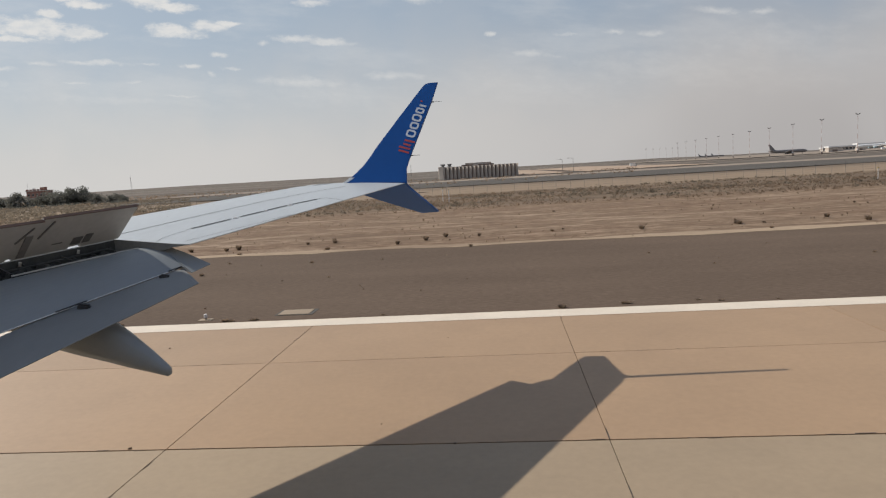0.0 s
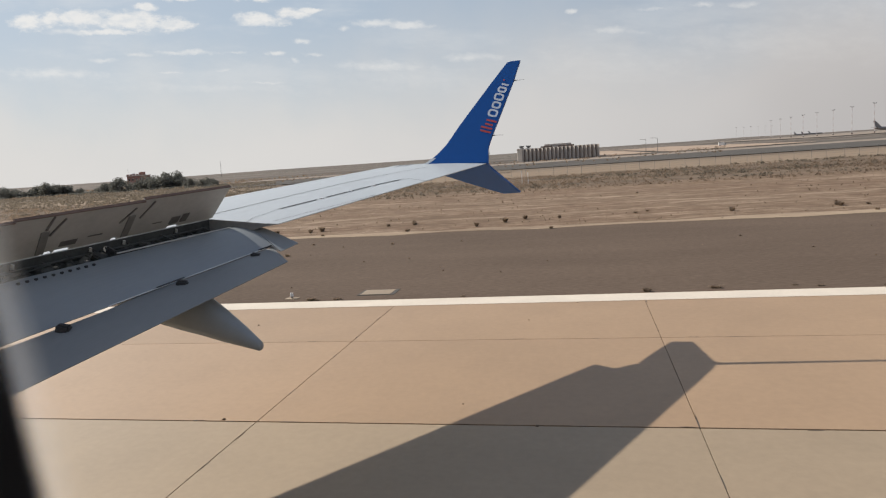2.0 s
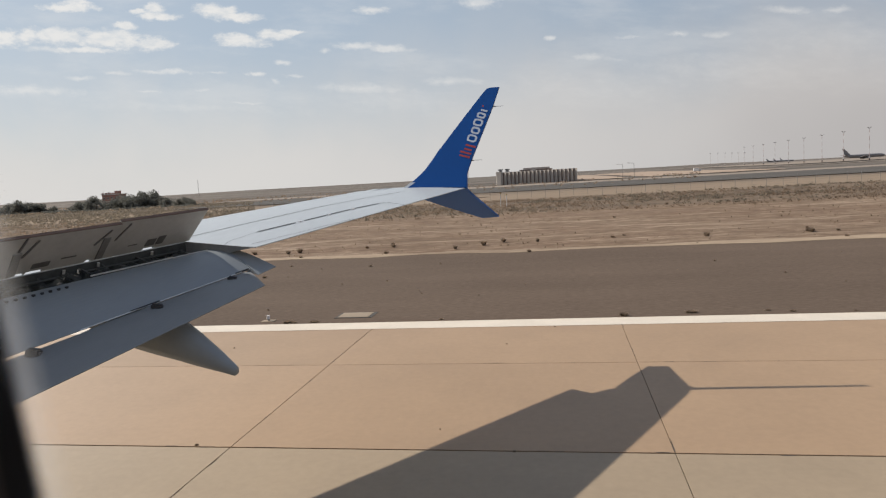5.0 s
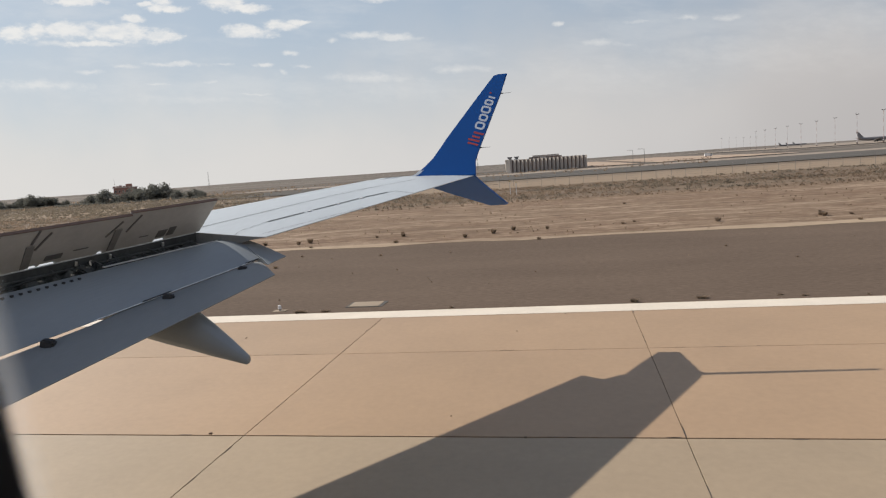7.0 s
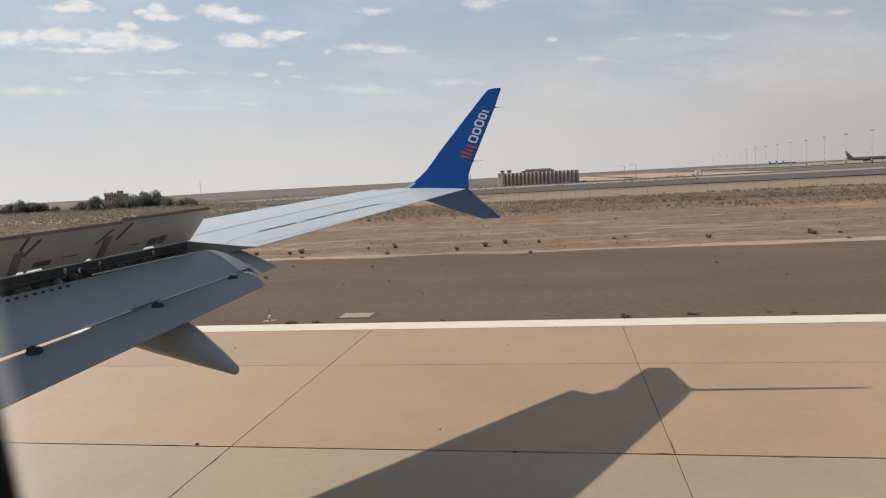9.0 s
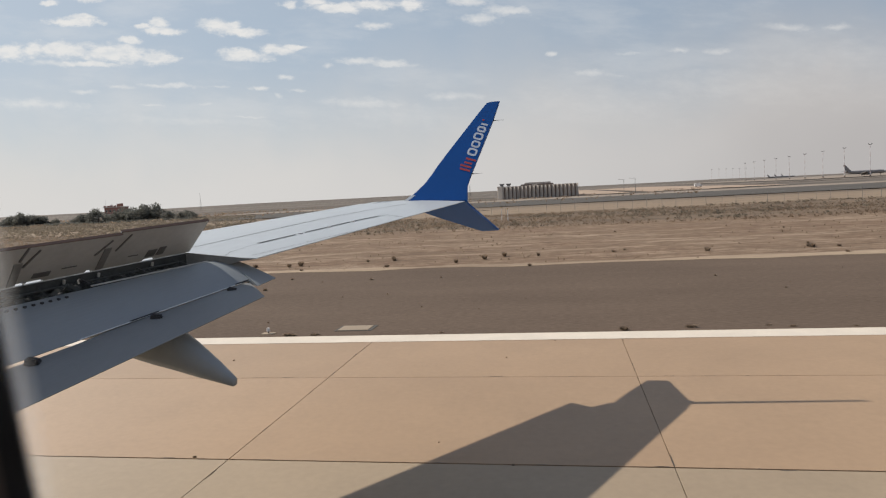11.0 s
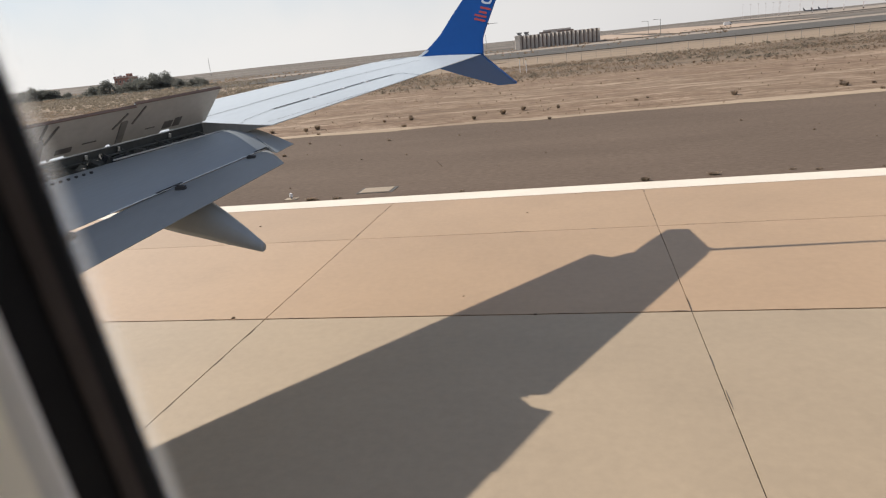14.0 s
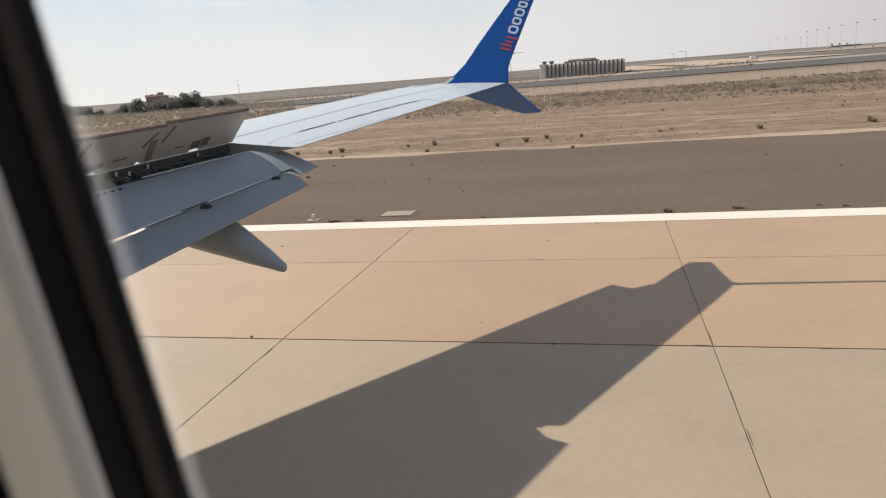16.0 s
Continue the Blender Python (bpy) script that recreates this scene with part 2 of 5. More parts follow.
M_CONC = mat("tan_concrete", (0.318, 0.211, 0.125), 0.9, 0, 0.13, 0.22, 7, 0.004, per_object=0.05, stain=-0.06)
M_CONC_GREY = mat("grey_concrete", (0.284, 0.214, 0.140), 0.9, 0, 0.14, 0.25, 7, 0.004, per_object=0.05, stain=-0.06)
M_JOINT = mat("joint_sealant", (0.085, 0.068, 0.055), 0.9, 0, 0.3, 1.5, 12)
M_LINE = mat("white_line_paint", (0.60, 0.53, 0.44), 0.8, 0, 0.10, 0.8, 12, 0.002)
M_ASPH = mat("old_asphalt", (0.115, 0.084, 0.063), 0.95, 0, 0.34, 0.16, 11, 0.022, (0.35, 1, 1), stain=0.08, grain=0.62)
M_PATCH = mat("dark_asphalt_patch", (0.075, 0.068, 0.06), 0.95, 0, 0.2, 1, 10, 0.004)
M_PALE = mat("pale_concrete_patch", (0.355, 0.292, 0.222), 0.9, 0, 0.2, 1.2, 8, 0.003)
M_VERGE = mat("pale_verge_sand", (0.37, 0.288, 0.205), 0.95, 0, 0.12, 0.5, 4, 0.02, (0.25, 1, 1), tint=(0.22, 0.16, 0.112))
M_SHRUB = leafy(mat("dry_shrub", (0.28, 0.210, 0.150), 0.95, 0, 0.3, 0.8, 9, tint=(0.20, 0.150, 0.110)), 0.75)
M_BUSH = leafy(mat("straw_bush", (0.32, 0.243, 0.175), 0.95, 0, 0.3, 0.8, 9, tint=(0.22, 0.167, 0.122)), 0.6)
M_SAGE = leafy(mat("grey_brown_bush", (0.235, 0.195, 0.150), 0.95, 0, 0.3, 0.8, 9, tint=(0.155, 0.135, 0.100)), 0.6)
# dusty leaves, lightened further so the colour carries distance haze
M_LEAF = leafy(mat("dusty_hazed_foliage", (0.165, 0.165, 0.142), 0.85, 0, 0.3, 0.5, 3), 0.45)
M_BARK = mat("bark", (0.12, 0.09, 0.065), 0.95, 0, 0.3, 1, 9, 0.01)
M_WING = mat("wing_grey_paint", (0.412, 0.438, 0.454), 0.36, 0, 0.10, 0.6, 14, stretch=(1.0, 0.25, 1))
# flap greys are darker than the wing's, the aft flap darkest
M_FLAP = mat("flap_dark_grey", (0.230, 0.252, 0.267), 0.45, 0, 0.07, 0.7, 10, stretch=(1.0, 0.3, 1))
M_AFT = mat("aft_flap_darker_grey", (0.196, 0.206, 0.208), 0.5, 0, 0.08, 0.7, 10, stretch=(1.0, 0.3, 1))
M_SPOIL = mat("spoiler_underside_grey", (0.44, 0.43, 0.405), 0.55, 0, 0.14, 1.6, 12)
M_SLOT = mat("recess_grey", (0.13, 0.125, 0.12), 0.7, 0, 0.3, 4, 20)
M_ARM = mat("spoiler_arm_grey", (0.20, 0.195, 0.185), 0.65, 0, 0.2, 3, 18)
M_BARE = mat("bare_aluminium", (0.62, 0.62, 0.61), 0.35, 0.9, 0.08, 1, 20)
# bay primer and spar are darkened to hold the cavity's shade
M_BAY = mat("bay_shaded_primer", (0.065, 0.067, 0.062), 0.7, 0, 0.4, 3, 18)
M_SPAR = mat("spar_shade_black", (0.045, 0.047, 0.045), 0.8, 0, 0.5, 3, 18)
M_RUB = mat("brown_rub_strip", (0.15, 0.095, 0.07), 0.7, 0, 0.25, 3, 20)
M_BLACK = mat("black_fitting", (0.025, 0.026, 0.03), 0.6, 0, 0.3, 6, 30)
M_SEAM = mat("seam_shadow_gap", (0.045, 0.05, 0.06), 0.8, 0, 0.3, 2, 12)
M_BLUE = mat("blue_gloss_paint", (0.006, 0.086, 0.33), 0.40, 0, 0.06, 1.0, 9)
M_WHITE = mat("white_lettering", (0.66, 0.69, 0.74), 0.4, 0, 0.04, 2, 12)
M_RED = mat("orange_red_lettering", (0.50, 0.07, 0.06), 0.4, 0, 0.05, 2, 12)
M_SKIN = mat("fuselage_white", (0.7, 0.72, 0.74), 0.4, 0, 0.04, 0.5, 6)
M_PANEL = mat("cabin_panel_beige", (0.88, 0.83, 0.72), 0.65, 0, 0.05, 3, 60, 0.0004)
M_SEAL = mat("black_rubber_seal", (0.011, 0.011, 0.0125), 0.7, 0, 0.3, 20, 90)
M_SEAL_BROWN = mat("dark_brown_rubber", (0.054, 0.044, 0.040), 0.75, 0, 0.25, 20, 90)
for slab_mat in (M_CONC, M_CONC_GREY):
    slab_mat.node_tree.nodes["Principled BSDF"].inputs["Roughness"].default_value = 0.62
    slab_mat.node_tree.nodes["Principled BSDF"].inputs["Specular IOR Level"].default_value = 0.65
M_BLUE.node_tree.nodes["Principled BSDF"].inputs["Specular IOR Level"].default_value = 0.3
for rubber in (M_SEAL, M_SEAL_BROWN):
    rubber.node_tree.nodes["Principled BSDF"].inputs["Specular IOR Level"].default_value = 0.08
M_LIP = mat("cabin_lip_grey", (0.80, 0.79, 0.79), 0.6, 0, 0.05, 4, 60, 0.0004)
M_FARSTONE = mat("weathered_concrete", (0.50, 0.44, 0.385), 0.95, 0, 0.12, 0.3, 2)
M_TAXI = mat("grey_taxiway_asphalt", (0.098, 0.090, 0.081), 0.95, 0, 0.15, 0.05, 1)
M_FARPALE = mat("pale_compacted_sand", (0.27, 0.225, 0.185), 0.95, 0, 0.15, 0.05, 1)
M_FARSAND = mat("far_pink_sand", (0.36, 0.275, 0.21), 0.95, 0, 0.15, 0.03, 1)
M_FARDARK = mat("recess_concrete", (0.21, 0.165, 0.14), 0.95, 0, 0.15, 0.3, 2)
M_BRICKRED = mat("red_render_wall", (0.30, 0.16, 0.125), 0.9, 0, 0.15, 0.5, 3)
M_TRIM = mat("pale_trim", (0.55, 0.50, 0.45), 0.8, 0, 0.1, 0.6, 4)
M_GLASSD = mat("dark_window", (0.03, 0.035, 0.04), 0.15, 0, 0.2, 1, 4)
M_STEEL = mat("galvanised_steel", (0.22, 0.21, 0.20), 0.6, 0.3, 0.15, 2, 10)
# mast red and white are paled, painting in the haze of distance
M_MASTRED = mat("mast_hazed_red_paint", (0.48, 0.36, 0.33), 0.7, 0, 0.1, 1, 5)
M_MASTWHITE = mat("mast_white_paint", (0.68, 0.66, 0.65), 0.7, 0, 0.1, 1, 5)
M_PLANEGREY = mat("airliner_dark_grey", (0.19, 0.18, 0.18), 0.45, 0, 0.08, 0.2, 2)
M_PLANEWHITE = mat("airliner_white", (0.74, 0.74, 0.73), 0.4, 0, 0.05, 0.2, 2)
M_TAIL = mat("airliner_pale_blue_tail", (0.38, 0.50, 0.56), 0.4, 0, 0.1, 0.2, 2)
M_YELLOW = mat("faded_yellow_paint", (0.45, 0.33, 0.12), 0.7, 0, 0.15, 2, 9)


def ground_material():
    """Sand with tracks and scrub soil beyond, in bands parallel to the runway with ragged borders."""
    mt = bpy.data.materials.new("desert_ground")
    mt.use_nodes = True
    n, ln = mt.node_tree.nodes, mt.node_tree.links
    bs = n["Principled BSDF"]
    bs.inputs["Roughness"].default_value = 0.95
    geo = n.new("ShaderNodeNewGeometry")
    sep = n.new("ShaderNodeSeparateXYZ")
    ln.new(geo.outputs["Position"], sep.inputs[0])

    def noise_tex(scale, stretch, detail=6.0, rough=0.6):
        mp = n.new("ShaderNodeMapping")
        mp.inputs["Scale"].default_value = stretch
        ln.new(geo.outputs["Position"], mp.inputs["Vector"])
        t = n.new("ShaderNodeTexNoise")
        t.inputs["Scale"].default_value, t.inputs["Detail"].default_value, t.inputs["Roughness"].default_value = scale, detail, rough
        ln.new(mp.outputs[0], t.inputs["Vector"])
        return t.outputs["Fac"]

    def m(op, a, b=None):
        k = n.new("ShaderNodeMath")
        k.operation = op
        for slot, v in zip(k.inputs, (a, b)):
            if v is None:
                continue
            if isinstance(v, (int, float)):
                slot.default_value = v
            else:
                ln.new(v, slot)
        return k.outputs[0]

    def step(v, lo, hi):
        k = n.new("ShaderNodeMapRange")
        k.interpolation_type = "SMOOTHSTEP"
        ln.new(v, k.inputs["Value"])
        k.inputs["From Min"].default_value, k.inputs["From Max"].default_value = lo, hi
        return k.outputs[0]

    def mix(f, a, b):
        k = n.new("ShaderNodeMix")
        k.data_type = "RGBA"
        for slot, v in ((k.inputs["Factor"], f), (k.inputs["A"], a), (k.inputs["B"], b)):
            if isinstance(v, tuple):
                slot.default_value = (*v, 1)
            elif isinstance(v, float):
                slot.default_value = v
            else:
                ln.new(v, slot)
        return k.outputs["Result"]

    big = noise_tex(0.03, (0.5, 1, 1), 5)
    mid = noise_tex(0.22, (0.35, 1, 1))
    fine = noise_tex(2.2, (0.6, 1, 1))
    tracks = noise_tex(0.9, (0.06, 1, 1), 6, 0.8)
    ruts = noise_tex(0.35, (0.03, 1, 1), 3, 0.6)
    y = m("ADD", sep.outputs[1], m("MULTIPLY", m("SUBTRACT", mid, 0.5), 26.0))
    sand = mix(step(fine, 0.3, 0.7), (0.150, 0.102, 0.069), (0.206, 0.142, 0.097))
    sand = mix(m("MULTIPLY", step(tracks, 0.52, 0.58), 0.85), sand, (0.315, 0.235, 0.168))
    sand = mix(m("MULTIPLY", step(tracks, 0.47, 0.36), 0.45), sand, (0.128, 0.084, 0.056))
    sand = mix(m("MULTIPLY", step(ruts, 0.5, 0.62), 0.4), sand, (0.15, 0.100, 0.068))
    red = noise_tex(0.09, (0.45, 1, 1), 5, 0.6)
    sand = mix(m("MULTIPLY", step(red, 0.46, 0.6), 0.55), sand, (0.155, 0.097, 0.064))
    patchy = noise_tex(0.40, (0.16, 1, 1), 8, 0.76)
    sand = mix(m("MULTIPLY", step(patchy, 0.54, 0.61), 0.8), sand, (0.345, 0.262, 0.19))
    speck = noise_tex(1.5, (0.45, 1, 1), 5, 0.75)
    sand = mix(m("MULTIPLY", step(speck, 0.50, 0.38), 0.62), sand, (0.112, 0.079, 0.055))
    sand = mix(m("MULTIPLY", step(speck, 0.52, 0.64), 0.62), sand, (0.32, 0.24, 0.172))
    streak = noise_tex(3.6, (0.12, 1, 1), 4, 0.7)
    sand = mix(m("MULTIPLY", step(streak, 0.50, 0.38), 0.45), sand, (0.118, 0.082, 0.057))
    sand = mix(m("MULTIPLY", step(streak, 0.53, 0.63), 0.4), sand, (0.33, 0.25, 0.18))
    sand = mix(m("MULTIPLY", step(patchy, 0.45, 0.37), 0.65), sand, (0.128, 0.088, 0.060))
    scrub = mix(step(mid, 0.35, 0.65), (0.112, 0.085, 0.062), (0.180, 0.132, 0.094))
    scrub = mix(m("MULTIPLY", step(speck, 0.56, 0.64), 0.5), scrub, (0.27, 0.205, 0.15))
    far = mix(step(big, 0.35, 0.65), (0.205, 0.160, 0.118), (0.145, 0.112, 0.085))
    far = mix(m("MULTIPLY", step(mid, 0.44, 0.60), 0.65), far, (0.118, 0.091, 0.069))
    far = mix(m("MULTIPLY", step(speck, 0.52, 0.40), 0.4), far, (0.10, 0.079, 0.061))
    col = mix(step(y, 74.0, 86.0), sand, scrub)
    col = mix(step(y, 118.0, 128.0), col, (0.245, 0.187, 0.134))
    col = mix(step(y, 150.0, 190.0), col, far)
    # beyond the fields the plain turns to dark scrub
    dark = mix(step(noise_tex(0.012, (0.3, 1, 1), 5), 0.42, 0.6), (0.095, 0.085, 0.075), (0.155, 0.13, 0.108))
    # pale streaks put the haze along the horizon into the ground's colour
    dark = mix(m("MULTIPLY", step(noise_tex(0.006, (0.08, 1, 1), 4, 0.7), 0.5, 0.6), 0.8), dark, (0.26, 0.225, 0.19))
    col = mix(step(m("ADD", sep.outputs[1], m("MULTIPLY", m("SUBTRACT", big, 0.5), 90.0)), 300.0, 360.0), col, dark)
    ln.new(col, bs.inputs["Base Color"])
    bp = n.new("ShaderNodeBump")
    bp.inputs["Strength"].default_value, bp.inputs["Distance"].default_value = 0.6, 0.12
    ln.new(mid, bp.inputs["Height"])
    bp2 = n.new("ShaderNodeBump")
    bp2.inputs["Strength"].default_value, bp2.inputs["Distance"].default_value = 0.5, 0.04
    ln.new(fine, bp2.inputs["Height"])
    ln.new(bp.outputs[0], bp2.inputs["Normal"])
    ln.new(bp2.outputs[0], bs.inputs["Normal"])
    return mt


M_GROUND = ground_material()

for dull in (M_ASPH, M_TAXI, M_FARPALE, M_FARSAND, M_GROUND, M_VERGE):
    dull.node_tree.nodes["Principled BSDF"].inputs["Specular IOR Level"].default_value = 0.1

# ---- building helpers ----


def mesh_of(name, bm, material, smooth=False):
    me = bpy.data.meshes.new(name)
    bmesh.ops.recalc_face_normals(bm, faces=bm.faces)
    if smooth:
        for f in bm.faces:
            f.smooth = True
    bm.to_mesh(me)
    bm.free()
    me.materials.append(material)
    return me


def part(name, bm, material, parent=None, label="", smooth=False):
    ob = new(name, mesh_of(name, bm, material, smooth))
    ob.parent = parent
    if label:
        tagged(ob, label)
    return ob


def empty(name, at=(0, 0, 0)):
    ob = new(name)
    ob.location = at
    return ob


def box(bm, lo, hi, m=None):
    vs = [bm.verts.new((x, y, z)) for x in (lo[0], hi[0]) for y in (lo[1], hi[1]) for z in (lo[2], hi[2])]
    for q in ((0, 1, 3, 2), (4, 6, 7, 5), (0, 4, 5, 1), (2, 3, 7, 6), (0, 2, 6, 4), (1, 5, 7, 3)):
        bm.faces.new([vs[i] for i in q])
    if m is not None:
        bmesh.ops.transform(bm, matrix=m, verts=vs)
    return vs


def boxm(lo, hi, bevel=0.0, m=None):
    bm = bmesh.new()
    box(bm, lo, hi)
    if bevel:
        bmesh.ops.bevel(bm, geom=bm.edges[:], offset=bevel, segments=2, affect="EDGES")
    if m is not None:
        bmesh.ops.transform(bm, matrix=m, verts=bm.verts)
    return bm


def rod(bm, a, b, r0, r1=None, seg=8):
    """A tapered bar from a to b."""
    a, b = Vector(a), Vector(b)
    r1 = r0 if r1 is None else r1
    q = (b - a).to_track_quat("Z", "Y").to_matrix()
    rings = []
    for p, r in ((a, r0), (b, r1)):
        rings.append([bm.verts.new(p + q @ Vector((math.cos(k * math.tau / seg) * r, math.sin(k * math.tau / seg) * r, 0))) for k in range(seg)])
    for k in range(seg):
        bm.faces.new((rings[0][k], rings[0][(k + 1) % seg], rings[1][(k + 1) % seg], rings[1][k]))
    bm.faces.new(rings[0][::-1]), bm.faces.new(rings[1])
    return bm


def rodm(a, b, r0, r1=None, seg=8):
    return rod(bmesh.new(), a, b, r0, r1, seg)


def loft(sections, cap=True, closed=True):
    """Skins equal-length rings of points."""
    bm = bmesh.new()
    rings = [[bm.verts.new(p) for p in s] for s in sections]
    k = len(rings[0])
    for a, b in zip(rings, rings[1:]):
        for i in range(k if closed else k - 1):
            j = (i + 1) % k
            bm.faces.new((a[i], a[j], b[j], b[i]))
    if cap:
        bm.faces.new(rings[0][::-1]), bm.faces.new(rings[-1])
    return bm


def plate(points, normal, t, edge=0.0):
    """A flat plate with this outline, t thick about its plane."""
    nrm = Vector(normal).normalized() * t / 2
    bm = loft([[Vector(p) - nrm for p in points], [Vector(p) + nrm for p in points]])
    if edge:
        es = [e for e in bm.edges if abs((e.verts[1].co - e.verts[0].co).normalized().dot(nrm.normalized())) < 0.5]
        bmesh.ops.bevel(bm, geom=es, offset=edge, segments=2, affect="EDGES")
    return bm


# ---- ground, runway ----
def strip(name, x0, x1, y0, y1, z, material, nx=1, ny=1, label="", kind="structure", ragged=0.0, thick=0.0):
    bm = bmesh.new()
    rng = random.Random(name)
    g = []
    for i in range(nx + 1):
        row = []
        for j in range(ny + 1):
            x, y = x0 + (x1 - x0) * i / nx, y0 + (y1 - y0) * j / ny
            if ragged and j in (0, ny):
                y += rng.uniform(-ragged, ragged)
            row.append(bm.verts.new((x, y, z)))
        g.append(row)
    for i in range(nx):
        for j in range(ny):
            bm.faces.new((g[i][j], g[i + 1][j], g[i + 1][j + 1], g[i][j + 1]))
    if thick:
        r = bmesh.ops.extrude_face_region(bm, geom=bm.faces[:])
        bmesh.ops.translate(bm, vec=(0, 0, -thick), verts=[v for v in r["geom"] if isinstance(v, bmesh.types.BMVert)])
    ob = part(name, bm, material)
    return tagged(ob, label, name.replace("_", " ").split(" ")[-1], kind=kind)


def ground_sheet():
    """One sheet to the horizon, finer near the runway, with low unevenness off the pavement."""
    def ticks(edge, n):
        out, v, stepv = [], 0.0, edge / n
        while v < 4900:
            out.append(v)
            v += stepv
            if v > edge:
                stepv *= 1.25
        return out + [4900]
    ax = ticks(90, 60)
    xs = sorted({-v for v in ax} | set(ax))
    ys = [-4900, -1500, -400, -100, -40, 0, 20, 30, 37] + [38 + i * 1.6 for i in range(56)]
    v, st = ys[-1], 3.0
    while v < 4900:
        v += st
        st *= 1.16
        ys.append(v)
    bm = bmesh.new()
    g = []
    for x in xs:
        row = []
        for y in ys:
            amp = 0.0 if y < 39 else min(0.16, (y - 39) * 0.02)
            z = -0.03 + amp * (noise.noise(Vector((x * 0.06, y * 0.16, 3.0))) + 0.5 * noise.noise(Vector((x * 0.3, y * 0.5, 8.0))))
            if y > 1500 and x < 900:
                z += min(14.0, (y - 1500) * 0.006) * (0.6 + 0.5 * noise.noise(Vector((x * 0.0009, y * 0.0008, 1.0))))
            row.append(bm.verts.new((x, y, z)))
        g.append(row)
    for i in range(len(xs) - 1):
        for j in range(len(ys) - 1):
            bm.faces.new((g[i][j], g[i + 1][j], g[i + 1][j + 1], g[i][j + 1]))
    ob = part("ground", bm, M_GROUND, smooth=True)
    return tagged(ob, "dry tan desert sand with tyre tracks and scrub soil", "ground", kind="structure")


ground_sheet()
JX, JL = 1.55, 7.25
LANES = [-44.6, -39.6, -34.65, -29.7, -24.7, -19.7, -14.75, -9.8, -4.8, 0.19, 5.17, 10.15, 15.13, 19.92]
runway = strip("runway", -2500, 2500, LANES[0], 19.94, -0.012, M_JOINT, 1, 1, "concrete runway of large tan slabs with dark sealed joints")
strip("shoulder", -2500, 2500, 19.94, 38.6, -0.004, M_ASPH, 500, 6, "wide brown-grey weathered asphalt shoulder beside the runway", ragged=0.10)
strip("verge", -2500, 2500, 38.3, 39.7, 0.006, M_VERGE, 1800, 2, "pale ragged strip of drifted sand along the asphalt", ragged=0.5)
line = strip("edge_line", -2500, 2500, 18.94, 19.86, 0.018, M_LINE, 900, 1, "continuous white painted line along the runway edge", ragged=0.012)
# taxiways and aprons far over the plain
strip("taxiway", -120, 2500, 186, 272, 0.12, M_TAXI, 1, 1, "broad grey asphalt taxiway across the airfield")
strip("pavement", -150, 2500, 272, 316, 0.14, M_FARPALE, 300, 1, "pale compacted shoulder along the taxiway", ragged=3)
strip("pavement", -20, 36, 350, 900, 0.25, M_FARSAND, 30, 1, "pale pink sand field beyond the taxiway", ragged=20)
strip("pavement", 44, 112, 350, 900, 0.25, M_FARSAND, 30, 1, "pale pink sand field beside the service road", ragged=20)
strip("apron", 205, 2500, 640, 1300, 0.5, M_FARPALE, 1, 1, "pale concrete apron under the light masts")
strip("pavement", 130, 500, 505, 535, 0.2, M_FARPALE, 60, 1, "pale concrete strip before the apron", ragged=3)

# ---- the airliner that the camera rides in ----
jet = tagged(empty("airliner", (-1.0, -1.76, 0)), "white passenger jet with grey wing, raised spoilers and blue winglet", "airliner")


def jpart(name, bm, material, parent=None, label="", smooth=False):
    """A part of the airliner, built in world metres."""
    ob = part(name, bm, material, parent or jet, label, smooth)
    if parent is None:
        ob.matrix_parent_inverse = Matrix.Translation(-jet.location)
    return ob


def te(y):
    return -4.34 + 0.387 * (y - 8.9)


def le(y):
    return -4.435 + 0.625 * (y - 14.83)


def zt(y):
    return 3.52 + 0.1027 * (y - 8.9)


def skin_z(y, f):
    """Height of the upper skin at the chord fraction f from the trailing edge."""
    c = te(y) - le(y)
    return zt(y) + 0.03 * f * c + 0.014 * c * math.sin(math.pi * min(1.0, f / 0.97)) - 0.02 * c * max(0.0, (f - 0.9) / 0.1) ** 2


def wing_section(y, thick=0.085):
    c0, l0 = te(y), le(y)
    c = c0 - l0
    ring = []
    for f in (0.0, 0.1, 0.25, 0.4, 0.55, 0.7, 0.77, 0.83, 0.9, 0.955, 0.985, 1.0):
        ring.append((c0 - f * c, y, skin_z(y, f)))
    for f in (0.985, 0.955, 0.9, 0.83, 0.77, 0.7, 0.55, 0.4, 0.25, 0.1, 0.0):
        ring.append((c0 - f * c, y, skin_z(y, f) - 0.012 - thick * c * math.sin(math.pi * min(1.0, f ** 0.8)) ** 0.8 * 0.9 * min(1.0, f / 0.5) ** 1.3))
    return ring


outer_ys = [8.93, 9.6, 10.4, 11.2, 12.0, 12.8, 13.6, 14.3, 14.5]
rings = [wing_section(y) for y in outer_ys]
# the tip's edge dips in behind the leading corner, then runs out to the winglet's root
TIP = ((-4.43, 14.87), (-4.28, 14.76), (-4.02, 14.56), (-3.88, 14.60), (-3.74, 14.79), (-3.5, 14.93), (-2.0, 14.97))
tip = []
for x, y, z in wing_section(14.87, thick=0.03):
    y = float(np.interp(x, [q[0] for q in TIP], [q[1] for q in TIP]))
    tip.append((x, y, z))
rings.append(tip)
bm = loft(rings, cap=False)
bm.verts.ensure_lookup_table()
n = len(tip)
for first in (0, len(bm.verts) - n):
    r = bm.verts[first:first + n]
    for i in range(n // 2 - 1):
        bm.faces.new((r[i], r[i + 1], r[n - 2 - i], r[n - 1 - i]))
    bm.faces.new(r[n // 2 - 1:n // 2 + 2])
